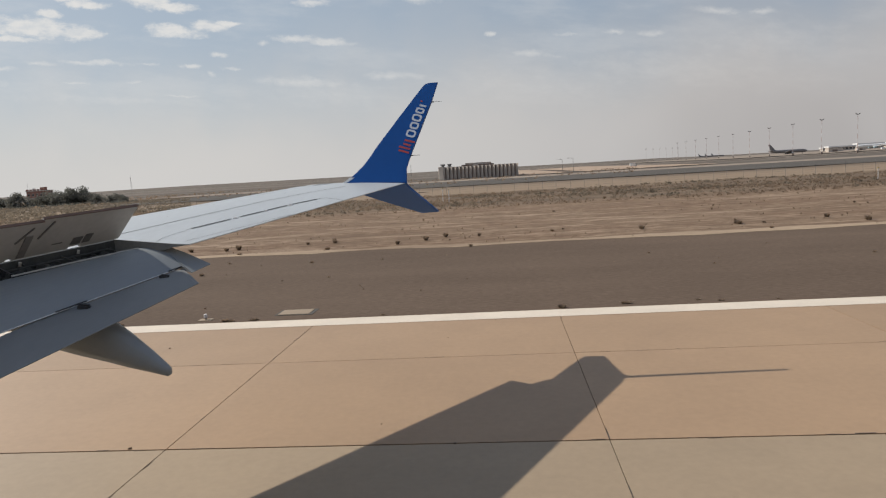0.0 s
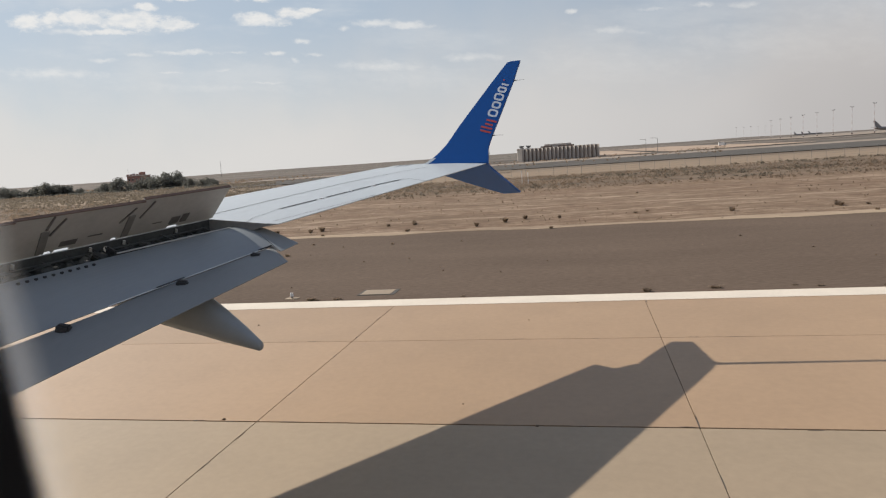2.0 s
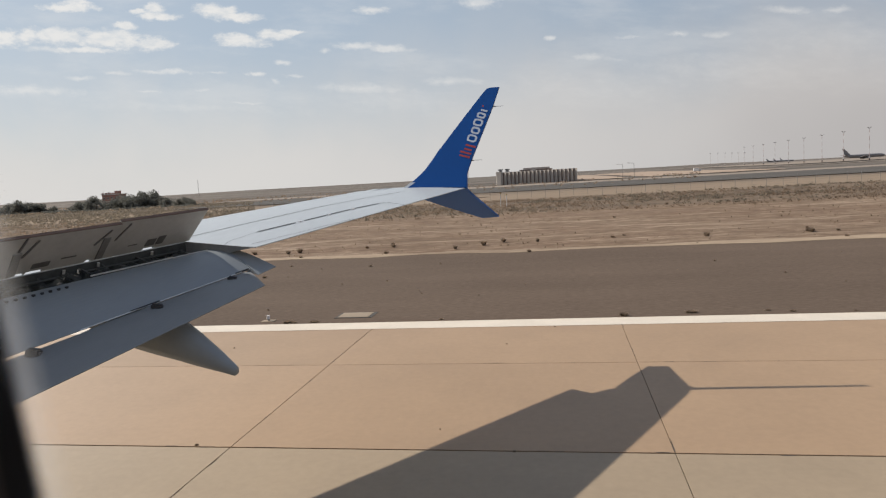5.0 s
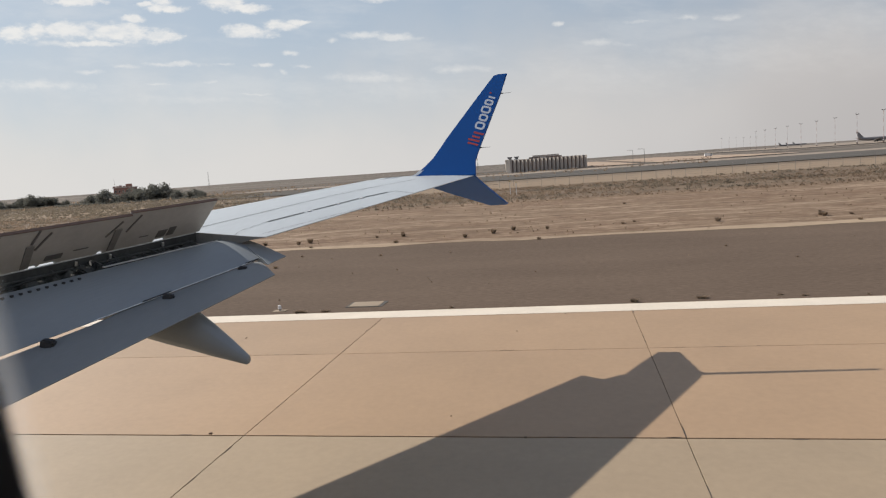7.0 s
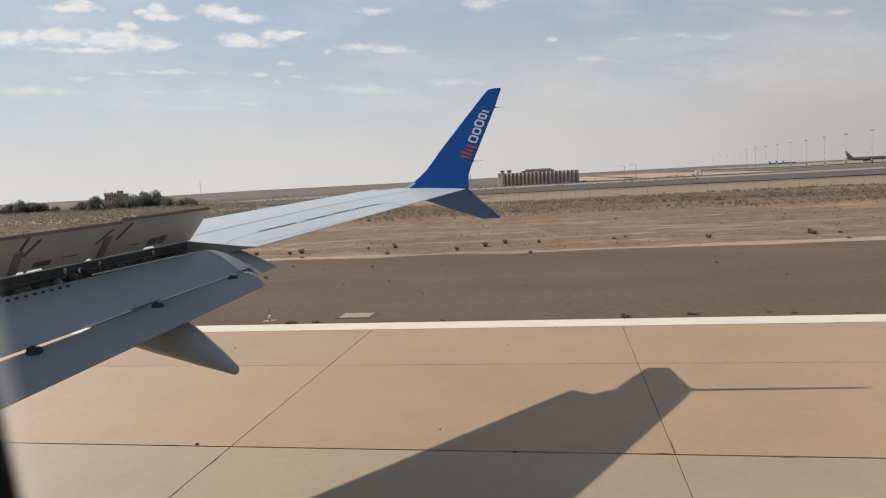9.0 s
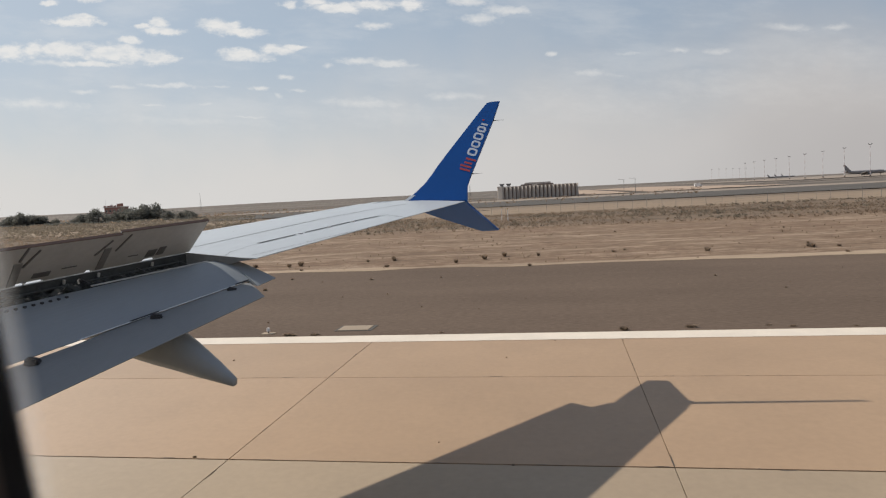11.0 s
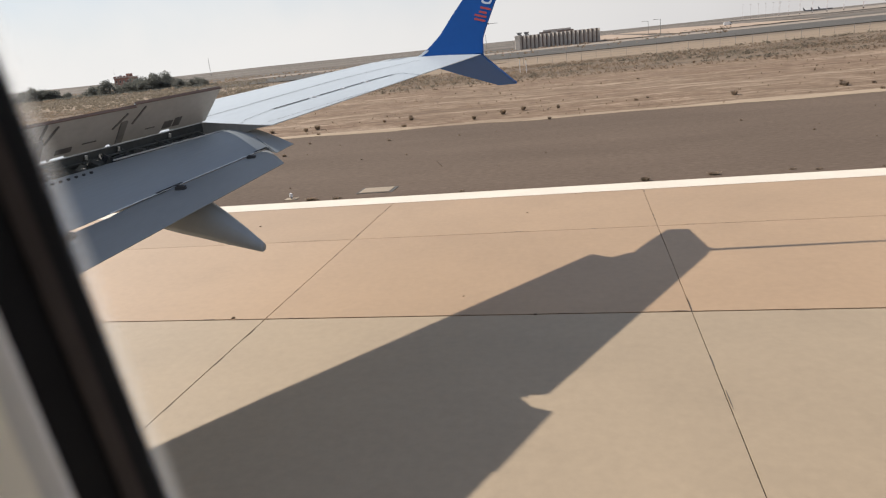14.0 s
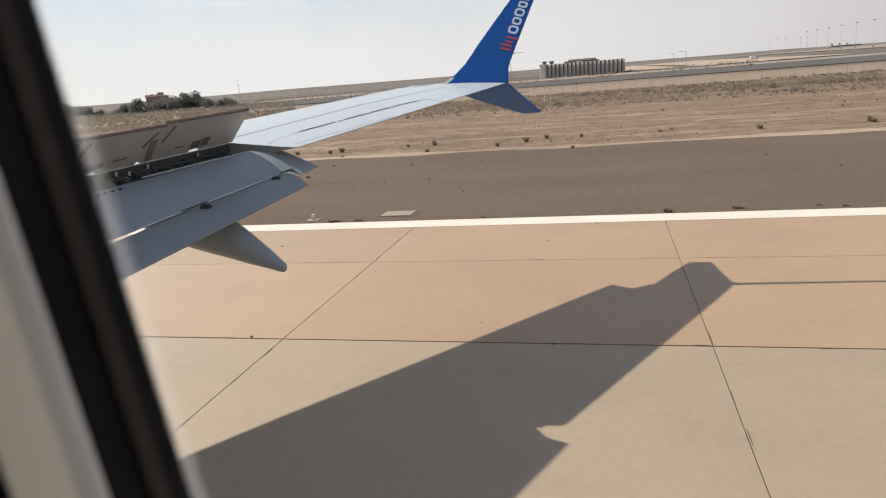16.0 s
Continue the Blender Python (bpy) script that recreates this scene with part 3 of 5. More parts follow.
bmesh.ops.recalc_face_normals(bm, faces=bm.faces)
wing = jpart("wing", bm, M_WING, label="pale grey metal wing with seams and a white leading edge", smooth=False)


def hx(y):
    return -5.42 + 0.387 * (y - 8.9)


def hz(y):
    return 3.65 + 0.07 * (y - 8.95)


# inner wing box: from the leading edge to the spoiler hinge
rings = []
for y in (0.12, 2.0, 4.0, 6.0, 7.6, 8.92):
    h, l = hx(y), le(y)
    z = hz(y)
    c = h - l
    d = 0.30 + 0.035 * (8.9 - y)
    rings.append([(h, y, z), (h - 0.25 * c, y, z + 0.04), (h - 0.5 * c, y, z + 0.05), (h - 0.8 * c, y, z + 0.0), (h - 0.95 * c, y, z - 0.06),
                  (l, y, z - 0.095), (h - 0.93 * c, y, z - 0.17), (h - 0.6 * c, y, z - d), (h - 0.25 * c, y, z - d - 0.05), (h, y, z - d - 0.05)])
jpart("wing_box", loft(rings), M_WING, label="inner wing ahead of the raised spoilers")


def skin_strip(name, pts, w, material, lift=0.004, parent=wing):
    """A thin inlaid strip along points (y, chord fraction) of the upper skin."""
    bm = bmesh.new()
    rows = []
    n = 24
    for k in range(n + 1):
        u = k / n * (len(pts) - 1)
        i = min(int(u), len(pts) - 2)
        f = u - i
        y, c = (pts[i][0] * (1 - f) + pts[i + 1][0] * f, pts[i][1] * (1 - f) + pts[i + 1][1] * f)
        x = te(y) - c * (te(y) - le(y))
        z = skin_z(y, c) + lift
        rows.append((bm.verts.new((x - w / 2, y, z)), bm.verts.new((x + w / 2, y, z))))
    for a, b in zip(rows, rows[1:]):
        bm.faces.new((a[0], a[1], b[1], b[0]))
    ob = part(name, bm, material, parent)
    return ob


skin_strip("seam", [(9.2, 0.415), (11.0, 0.46), (12.36, 0.49), (13.4, 0.46), (14.2, 0.40)], 0.022, M_SEAM)
skin_strip("seam", [(8.98, 0.14), (9.24, 0.18), (9.86, 0.215)], 0.008, M_SEAM)
for a, b in ((9.88, 10.62), (10.82, 11.32), (11.42, 11.9), (12.0, 12.58)):
    skin_strip("slot", [(a, 0.217), (b, 0.215 if b < 12.5 else 0.192)], 0.05, M_BLACK, 0.006)
skin_strip("seam", [(12.58, 0.192), (12.72, 0.17), (12.5, 0.0)], 0.02, M_SEAM)
skin_strip("seam", [(9.08, 0.05), (10.06, 0.03), (11.1, 0.012)], 0.011, M_SEAM)
skin_strip("leading_edge", [(9.2, 0.955), (12.0, 0.955), (14.7, 0.955)], 0.17, M_BARE, 0.006)
for y in (9.7, 10.9, 12.2, 13.4):
    skin_strip("seam", [(y, 0.93), (y + 0.02, 0.62)], 0.008, M_SEAM)
for y, c in ((10.72, 0.216), (11.37, 0.216), (11.95, 0.21)):
    x = te(y) - c * (te(y) - le(y))
    part("hinge_cover", boxm((x - 0.03, y - 0.04, skin_z(y, c) - 0.01), (x + 0.04, y + 0.04, skin_z(y, c) + 0.012), 0.006), M_MASTWHITE, wing)

# winglet: upper fin and lower blade
B = Vector((-2.036, 14.813, 4.126))
UP = Vector((0, 1.056, 2.255)).normalized()
DN = Vector((0, 1.222, -0.716)).normalized()


def fin_point(x, h, axis):
    return Vector((x, B.y, B.z)) + axis * h


fin_xy = [(-3.50, 0.03), (-3.36, 0.13), (-3.18, 0.29), (-3.0, 0.48), (-2.85, 0.70), (-2.72, 0.91), (-2.2, 1.645), (-1.72, 2.31), (-1.60, 2.475), (-1.50, 2.50),
          (-1.30, 2.50), (-1.44, 2.04), (-1.94, 0.67), (-2.01, 0.52), (-2.035, 0.36), (-2.03, -0.02)]
winglet = jpart("winglet", plate([fin_point(x, h, UP) for x, h in fin_xy], UP.cross(Vector((1, 0, 0))), 0.075, 0.018), M_BLUE,
                label="glossy blue upward winglet with white and red shapes")
blade_xy = [(-3.48, -0.02), (-3.44, 0.11), (-2.72, 0.76), (-1.895, 1.49), (-1.475, 1.48), (-1.85, 0.60), (-2.02, 0.22), (-2.05, -0.02)]
jpart("winglet_blade", plate([fin_point(x, h, DN) for x, h in blade_xy], DN.cross(Vector((1, 0, 0))), 0.06, 0.015), M_BLUE, label="dark blue downward winglet blade")
# white fillet where the wing's leading edge turns up into the fin
fil = [[fin_point(x + d, h, UP) + Vector((0, -0.045, 0.02)) for d in (0.0, 0.10)] for x, h in ((-3.85, -0.03), (-3.66, 0.0), (-3.50, 0.05), (-3.39, 0.12), (-3.32, 0.18))]
bm = bmesh.new()
rows = [[bm.verts.new(q) for q in r] for r in fil]
for a, b in zip(rows, rows[1:]):
    bm.faces.new((a[0], a[1], b[1], b[0]))
part("fillet", bm, M_SKIN, winglet, "white leading edge fillet")
# plain bars in the livery's colours, running up the fin
FACE = UP.cross(Vector((1, 0, 0))).normalized()
if FACE.y > 0:
    FACE = -FACE
run = Vector((0.33, 0.944)).normalized()
crossw = Vector((-run.y, run.x))


def fin_bar(u0, u1, w0, w1, material, name="bar"):
    o = Vector((-1.975, 0.72))
    pts = []
    for u, w in ((u0, w0), (u1, w0), (u1, w1), (u0, w1)):
        q = o + run * u + crossw * w
        pts.append(fin_point(q.x, q.y, UP) + FACE * 0.040)
    part(name, plate(pts, FACE, 0.004), material, winglet)


def fin_ring(u0, u1, w0, w1, material, name="ring", stroke=0.045):
    """A plain rounded ring on the fin's face."""
    o = Vector((-1.975, 0.72))

    def loop(inset):
        cu, cw, hu, hw = (u0 + u1) / 2, (w0 + w1) / 2, (u1 - u0) / 2 - inset, (w1 - w0) / 2 - inset
        pts = []
        for k in range(20):
            a = math.tau * k / 20
            ca, sa = math.cos(a), math.sin(a)
            q = o + run * (cu + hu * math.copysign(abs(ca) ** 0.6, ca)) + crossw * (cw + hw * math.copysign(abs(sa) ** 0.6, sa))
            pts.append(fin_point(q.x, q.y, UP) + FACE * 0.038)
        return pts
    out, inn, lift = loop(0.0), loop(stroke), FACE * 0.004
    secs = [out, [p + lift for p in out], [p + lift for p in inn], inn, out]
    bm = loft(secs, cap=False)
    bmesh.ops.remove_doubles(bm, verts=bm.verts, dist=1e-5)
    part(name, bm, material, winglet)


for u, w0, w1 in ((-0.03, 0.0, 0.25), (0.06, 0.0, 0.27), (0.15, 0.02, 0.20), (0.25, -0.04, 0.20)):
    fin_bar(u, u + 0.045, w0, w1, M_RED, "red_bar")
for u0, u1, w in ((0.37, 0.56, 0.23), (0.585, 0.765, 0.21), (0.79, 0.975, 0.23), (1.0, 1.15, 0.21)):
    fin_ring(u0, u1, 0.0, w, M_WHITE, "white_ring")
fin_bar(1.19, 1.235, 0.0, 0.16, M_WHITE, "white_bar")
fin_bar(1.30, 1.335, 0.13, 0.17, M_RED, "red_bar")
for x, h in ((-1.455, 2.0), (-1.95, 0.66)):
    q = fin_point(x, h, UP)
    part("static_wick", rodm(q + Vector((-0.02, 0, 0)), q + Vector((0.06, 0, 0)), 0.014, 0.010), M_BLACK, winglet)
    part("static_wick", rodm(q + Vector((0.06, 0, 0)), q + Vector((0.24, 0, 0.0)), 0.005, 0.003), M_BLACK, winglet)
q = fin_point(-1.86, 0.5, DN)
part("static_wick", rodm(q, q + Vector((0.26, 0, 0)), 0.006, 0.003), M_BLACK, winglet)

# spoilers, raised

SP_TOP = -4.84


def sp_low(y):
    return Vector((hx(y) + 0.02, y, hz(y) + 0.015))


def sp_top(y, dz=0.0):
    y -= 0.15
    return Vector((SP_TOP + 0.387 * (y - 8.9), y, 4.112 + 0.05 * (y - 8.79) + dz))


def spoiler(ya, yb, dz, holes, lines, gaps=(), cut=0.0):
    """One raised panel between two stations, with its rub strip, fittings and slots."""
    a0, a1, b0, b1 = sp_low(ya), sp_top(ya, dz), sp_low(yb), sp_top(yb - cut, dz)
    nrm = (b0 - a0).cross(a1 - a0).normalized()
    if nrm.x < 0:
        nrm = -nrm
    outline = [a0, a1, b1, b0]
    for g0, g1 in sorted(gaps, reverse=True):
        for y, v in ((g1, 0.0), (g1, 0.075), (g0, 0.075), (g0, 0.0)):
            u = (y - ya) / (yb - ya)
            outline.append(a0.lerp(b0, u).lerp(a1.lerp(b1, u), v))
    sp = jpart("spoiler", plate(outline, nrm, 0.035, 0.006), M_SPOIL, label="raised grey spoiler panel with a brown top edge")
    rub = plate([a1 - (a1 - a0) * 0.006, a1 + (a1 - a0) * 0.008, b1 + (b1 - b0) * 0.008, b1 - (b1 - b0) * 0.006], nrm, 0.040)
    part("rub_strip", rub, M_RUB, sp, "brown rubbing strip")

    def on(u, v, off=0.02):
        return a0.lerp(b0, u).lerp(a1.lerp(b1, u), v) + nrm * off
    # dark plates laid on the face paint the shade inside the slots
    for u, v, du, dv in holes:
        part("slot", plate([on(u, v), on(u + du, v), on(u + du, v + dv), on(u, v + dv)], nrm, 0.006), M_SLOT, sp)
    for u, v, u2, v2, w in lines:
        d = (on(u2, v2) - on(u, v)).normalized()
        s = d.cross(nrm) * w
        part("stiffener", plate([on(u, v) - s, on(u, v) + s, on(u2, v2) + s, on(u2, v2) - s], nrm, 0.02), M_SLOT if w < 0.02 else M_ARM, sp)
    return sp


spoiler(7.636, 8.95, 0.0, [(0.44, 0.13, 0.10, 0.20), (0.56, 0.13, 0.08, 0.24), (0.24, 0.24, 0.10, 0.022)], [(0.05, 0.5, 0.12, 0.92, 0.009)], [(8.22, 8.38)], 0.07)
spoiler(6.192, 7.64, -0.03, [(0.43, 0.14, 0.13, 0.13), (0.64, 0.26, 0.12, 0.025)], [(0.86, 0.5, 0.94, 0.88, 0.009), (0.31, 0.5, 0.37, 0.9, 0.009), (0.300, 0.04, 0.262, 0.62, 0.046), (0.985, 0.05, 0.945, 0.66, 0.046), (0.262, 0.66, 0.275, 0.99, 0.010)],
        [(6.644, 6.764), (6.784, 6.964), (7.46, 7.53)])
spoiler(4.70, 6.20, -0.05, [(0.1, 0.14, 0.2, 0.14), (0.5, 0.14, 0.2, 0.14)], [(0.8, 0.5, 0.88, 0.9, 0.010), (0.4, 0.1, 0.45, 0.9, 0.03)], [(5.3, 5.5), (5.9, 6.0)])
# actuators and linkages in the open bay
for y in (8.35, 7.62, 7.2, 6.35, 5.5):
    a = Vector((hx(y) + 0.02, y, hz(y) - 0.16))
    b = sp_low(y) + Vector((0.03, 0, -0.05))
    act = jpart("actuator", rodm(a, a.lerp(b, 0.6), 0.035, 0.035), M_BAY, label="dark hydraulic spoiler actuator")
    part("piston", rodm(a.lerp(b, 0.55), b, 0.018, 0.018), M_BARE, act)

# main flap, aft flap
def f_le(y):
    return Vector((-5.05 + 0.387 * (y - 8.9), y, 3.505 + 0.075 * (y - 8.9)))


def f_te(y, x0=-4.30, dz=0.0):
    return Vector((x0 + 0.387 * (y - 8.9), y, 3.25 + 0.138 * (y - 8.9) + dz))


def flap_ring(a, b, t, camber=0.05):
    """A flap section from its leading point a to its trailing point b."""
    d = b - a
    n = Vector((0, 1, 0)).cross(d).normalized()
    if n.z < 0:
        n = -n
    ring = []
    for f in (1.0, 0.93, 0.86, 0.79, 0.72, 0.65, 0.58, 0.51, 0.44, 0.37, 0.31, 0.25, 0.20, 0.155, 0.12, 0.09, 0.065, 0.04, 0.02, 0.006):
        ring.append(a + d * f + n * (camber * math.sin(math.pi * f ** 0.7)))
    ring.append(a - d.normalized() * 0.05 - n * t * 0.35)
    for f in (0.02, 0.12, 0.3, 0.55, 0.8, 1.0):
        ring.append(a + d * f - n * (t * (1 - f) ** 0.7 * (0.75 + 0.5 * f) + 0.008))
    return ring


rings = []
for y in (2.6, 4.4, 6.2, 7.6, 8.6, 9.06):
    rings.append(flap_ring(f_le(y), f_te(y - 0.29), 0.17))
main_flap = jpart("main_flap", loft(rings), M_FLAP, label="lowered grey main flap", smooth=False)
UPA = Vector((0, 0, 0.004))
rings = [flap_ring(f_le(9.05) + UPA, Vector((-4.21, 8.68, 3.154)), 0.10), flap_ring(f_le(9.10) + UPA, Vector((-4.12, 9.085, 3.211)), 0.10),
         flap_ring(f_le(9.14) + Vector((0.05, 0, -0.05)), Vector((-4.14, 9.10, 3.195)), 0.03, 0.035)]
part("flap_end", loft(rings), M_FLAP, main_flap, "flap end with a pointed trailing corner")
jpart("flap_nose_rail", rodm(f_le(7.25) + Vector((-0.02, 0, 0.02)), f_le(9.04) + Vector((-0.02, 0, 0.0)), 0.011, 0.011), M_SPOIL, label="thin grey rail on the flap's nose")
for k in range(10):
    y = 6.10 + k * 0.088
    d = (f_te(y - 0.29) - f_le(y)).normalized()
    q = f_le(y) + d * 0.14 + Vector((0, 0, 0.052))
    jpart("stud", boxm(q - Vector((0.015, 0.017, 0.03)), q + Vector((0.015, 0.017, 0.008)), 0.004), M_BLACK)


def a_te(y):
    return Vector((-3.60 + 0.387 * (y - 8.9), y, 3.07 + 0.197 * (y - 8.12)))


rings = []
for y in (2.6, 4.4, 5.6, 6.4, 6.75, 7.6, 8.2):
    gap = -0.035 + 0.052 * min(1.0, max(0.0, (6.75 - y) / 0.3)) + 0.006 * max(0.0, 6.4 - y)
    rings.append(flap_ring(f_te(y, -4.30 + gap, -0.018 - max(0.0, gap) * 0.6), a_te(y - 0.27), 0.10, 0.03))
rings.append(flap_ring(f_te(8.66, -4.325, -0.018), a_te(8.12), 0.09, 0.03))
rings.append(flap_ring(f_te(8.73, -4.300, -0.03), a_te(8.17), 0.05, 0.012))
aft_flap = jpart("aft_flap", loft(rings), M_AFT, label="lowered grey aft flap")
for y in (8.32, 7.22, 5.86, 4.5):
    q = f_te(y, -4.175, -0.03)
    br = jpart("flap_bracket", boxm((-0.08, -0.055, -0.06), (0.055, 0.055, 0.05), 0.018, Matrix.Translation(q) @ pose(0, 0, 0, 0, 14, 21)), M_BLACK, label="black flap hinge bracket")
    part("bracket_foot", boxm((-0.03, -0.07, -0.07), (0.075, 0.04, -0.02), 0.008, Matrix.Translation(q) @ pose(0, 0, 0, 0, 20, 21)), M_BLACK, br)
part("trailing_edge", rodm(f_te(6.42, -4.297, 0.004), f_te(8.60, -4.297, 0.004), 0.006, 0.006, 6), M_SKIN, main_flap, "thin bright trailing edge strip")
for ya, yb in ((7.36, 7.0), (8.72, 8.5)):
    jpart("flap_seal", rodm(f_te(ya, -4.30, 0.012), f_te(yb, -4.30, 0.012), 0.010, 0.010), M_BLACK)

# open bay behind the hinge: floor, spar face, pipes and frames
rings = []
for y in (2.6, 8.86):
    z = hz(y)
    rings.append([(hx(y) + 0.01, y, z - 0.36), (hx(y) + 0.75, y, z - 0.40), (hx(y) + 0.75, y, z - 0.43), (hx(y) + 0.01, y, z - 0.40)])
jpart("bay_floor", loft(rings), M_BAY, label="dark open flap bay under the spoilers")
# dark plate over the box's rear face, the bay's shade in its colour
rings = []
for y in (2.6, 8.9):
    z = hz(y)
    rings.append([(hx(y) + 0.006, y, z - 0.012), (hx(y) + 0.016, y, z - 0.012), (hx(y) + 0.016, y, z - 0.37), (hx(y) + 0.006, y, z - 0.37)])
jpart("rear_spar", loft(rings), M_SPAR, label="rear spar plate coloured with the open bay's shade")
for dx, dz, r in ((0.06, -0.11, 0.016), (0.12, -0.22, 0.014)):
    jpart("pipe", rodm((hx(2.7) + dx, 2.7, hz(2.7) + dz), (hx(8.8) + dx, 8.8, hz(8.8) + dz), r, r), M_BAY)
rng = random.Random(4)
for k in range(26):
    y = 4.4 + k * 0.172
    h = rng.uniform(0.05, 0.16)
    q = Vector((hx(y) + rng.uniform(0.04, 0.2), y, hz(y) - 0.3))
    jpart("rib_fitting", boxm(q, q + Vector((rng.uniform(0.05, 0.16), rng.uniform(0.03, 0.09), h + 0.06)), 0.01), M_BAY if k % 5 else M_STEEL)
for k in range(70):
    y = rng.uniform(4.6, 8.6)
    q = Vector((hx(y) + rng.uniform(0.05, 0.24), y, hz(y) - rng.uniform(0.16, 0.34)))
    run_y = rng.uniform(0.15, 0.6)
    e = q + Vector((0.387 * run_y + rng.uniform(-0.03, 0.03), run_y, 0.07 * run_y + rng.uniform(-0.05, 0.05)))
    w = rng.uniform(0.008, 0.022)
    jpart("bay_pipe", rodm(q, e, w, w, 6), (M_BAY, M_BLACK, M_BAY, M_SLOT)[k % 4])
for k in range(30):
    y = 4.5 + k * 0.145 + rng.uniform(-0.05, 0.05)
    w, h = rng.uniform(0.08, 0.24), rng.uniform(0.08, 0.2)
    x, z = hx(y) + rng.uniform(0.01, 0.06), hz(y) - rng.uniform(0.06, 0.14)
    web = [(x, y, z), (x + w, y + 0.02, z - rng.uniform(0.05, 0.12)), (x + w * rng.uniform(0.6, 1.0), y + 0.02, z - h - 0.05), (x, y, z - h)]
    jpart("bay_rib", plate(web, (0, 1, 0.1), rng.uniform(0.01, 0.03)), M_BAY)
for k in range(110):
    y = rng.uniform(4.6, 8.8)
    q = Vector((hx(y) + rng.uniform(0.06, 0.30), y, hz(y) - rng.uniform(0.14, 0.30)))
    a = rng.uniform(0.02, 0.07)
    turn = Matrix.Translation(q) @ pose(0, 0, 0, rng.uniform(-40, 40), rng.uniform(-40, 40), rng.uniform(-30, 30))
    jpart("bay_fitting", boxm((-a, -a * rng.uniform(0.5, 2.2), -a * 0.7), (a, a * rng.uniform(0.5, 2.2), a * 0.7), a * 0.3, turn), (M_SPAR, M_BAY, M_SPAR, M_BLACK)[k % 4])
# wedge of wing structure at the bay's outer end
# its grey is darkened to carry the shade on this face
jpart("bay_end", plate([(hx(8.9), 8.91, hz(8.9)), (te(8.9), 8.91, zt(8.9) - 0.005), (te(8.9) - 0.25, 8.91, zt(8.9) - 0.035), (hx(8.9), 8.91, hz(8.9) - 0.36)], (0, 1, 0), 0.02), M_ARM, label="dark grey end wall of the flap bay")


def flap_fairing(yc, x_tip, z_tip):
    """A drooping canoe fairing under the flap."""
    rings = []
    for d, w, h, dz in ((0.0, 0.045, 0.09, 0.0), (0.025, 0.06, 0.13, 0.005), (0.2, 0.10, 0.25, 0.115), (0.45, 0.14, 0.41, 0.26), (0.7, 0.17, 0.54, 0.40), (1.0, 0.19, 0.62, 0.52), (1.4, 0.19, 0.62, 0.64), (1.8, 0.17, 0.5, 0.74)):
        x, z = x_tip - d, z_tip + dz
        ring = []
        for k in range(12):
            a = math.tau * k / 12
            ca, sa = math.cos(a), math.sin(a)
            ring.append((x, yc + w * math.copysign(abs(ca) ** 0.8, ca), z + h / 2 * math.copysign(abs(sa) ** 0.8, sa)))
        rings.append(ring)
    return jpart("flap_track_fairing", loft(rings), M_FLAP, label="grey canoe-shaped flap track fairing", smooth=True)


flap_fairing(7.28, -3.91, 2.19)

# fuselage shell with its row of cabin windows
FY, FZ, FR = -1.76, 4.22, 1.90
WIN_LO, WIN_HI, PITCH = 3.86, 4.58, 0.52
ang0, ang1 = math.asin((WIN_HI - FZ) / FR), math.asin((WIN_LO - FZ) / FR)
for r, mt, nm in ((FR, M_SKIN, "fuselage_skin"), (FR - 0.065, M_PANEL, "cabin_lining")):
    for a, b in ((ang0, math.pi - ang0), (math.pi - ang1, math.tau + ang1)):
        secs = []
        for x in (-13.9, 6.8):
            ring = []
            for k in range(33):
                an = a + (b - a) * k / 32
                ring.append((x, FY + r * math.cos(an), FZ + r * math.sin(an)))
            secs.append(ring)
        jpart(nm, loft(secs, cap=False, closed=False), mt, label="white fuselage skin" if mt is M_SKIN else "beige cabin lining", smooth=True)
for x in (-13.9, 6.8):
    jpart("bulkhead", loft([[(x + d, FY + FR * math.cos(k * math.tau / 40), FZ + FR * math.sin(k * math.tau / 40)) for k in range(40)] for d in (0, 0.02)]), M_PANEL, label="plain cabin bulkhead")


def window_loop(w, h, lean, r=0.085, n=8):
    pts = []
    for cx, cz, a0 in ((w / 2 - r, h / 2 - r, 0), (-w / 2 + r, h / 2 - r, 90), (-w / 2 + r, -h / 2 + r, 180), (w / 2 - r, -h / 2 + r, 270)):
        for k in range(n):
            a = radians(a0 + 90 * k / (n - 1))
            x, z = cx + r * math.cos(a), cz + r * math.sin(a)
            pts.append((x + lean * z, z))
    return pts


def wall_plate(loop, y0, y1, material, name, parent, centre):
    """A window surround: a panel with a rounded opening through it."""
    hw, lo, hi = PITCH / 2, WIN_LO - centre[1], WIN_HI - centre[1]
    outer = []
    for x, z in loop:
        k = max(abs(x) / hw, z / hi if z > 0 else z / lo)
        outer.append((x / k, z / k))
    secs = []
    for pts, y in ((loop, y0), (outer, y0), (outer, y1), (loop, y1), (loop, y0)):
        secs.append([(centre[0] + x, y, centre[1] + z) for x, z in pts])
    bm = loft(secs, cap=False)
    bmesh.ops.remove_doubles(bm, verts=bm.verts, dist=1e-5)
    return part(name, bm, material, parent)


def ring_part(loop, grow, y0, y1, material, name, parent, centre):
    inner = [(x * (1 + grow), z * (1 + grow)) for x, z in loop]
    outer = [(x * (1 + grow) * 1.12, z * (1 + grow) * 1.08) for x, z in loop]
    secs = [[(centre[0] + x, y, centre[1] + z) for x, z in pts] for pts, y in ((inner, y0), (outer, y0), (outer, y1), (inner, y1), (inner, y0))]
    bm = loft(secs, cap=False)
    bmesh.ops.remove_doubles(bm, verts=bm.verts, dist=1e-5)
    return part(name, bm, material, parent)


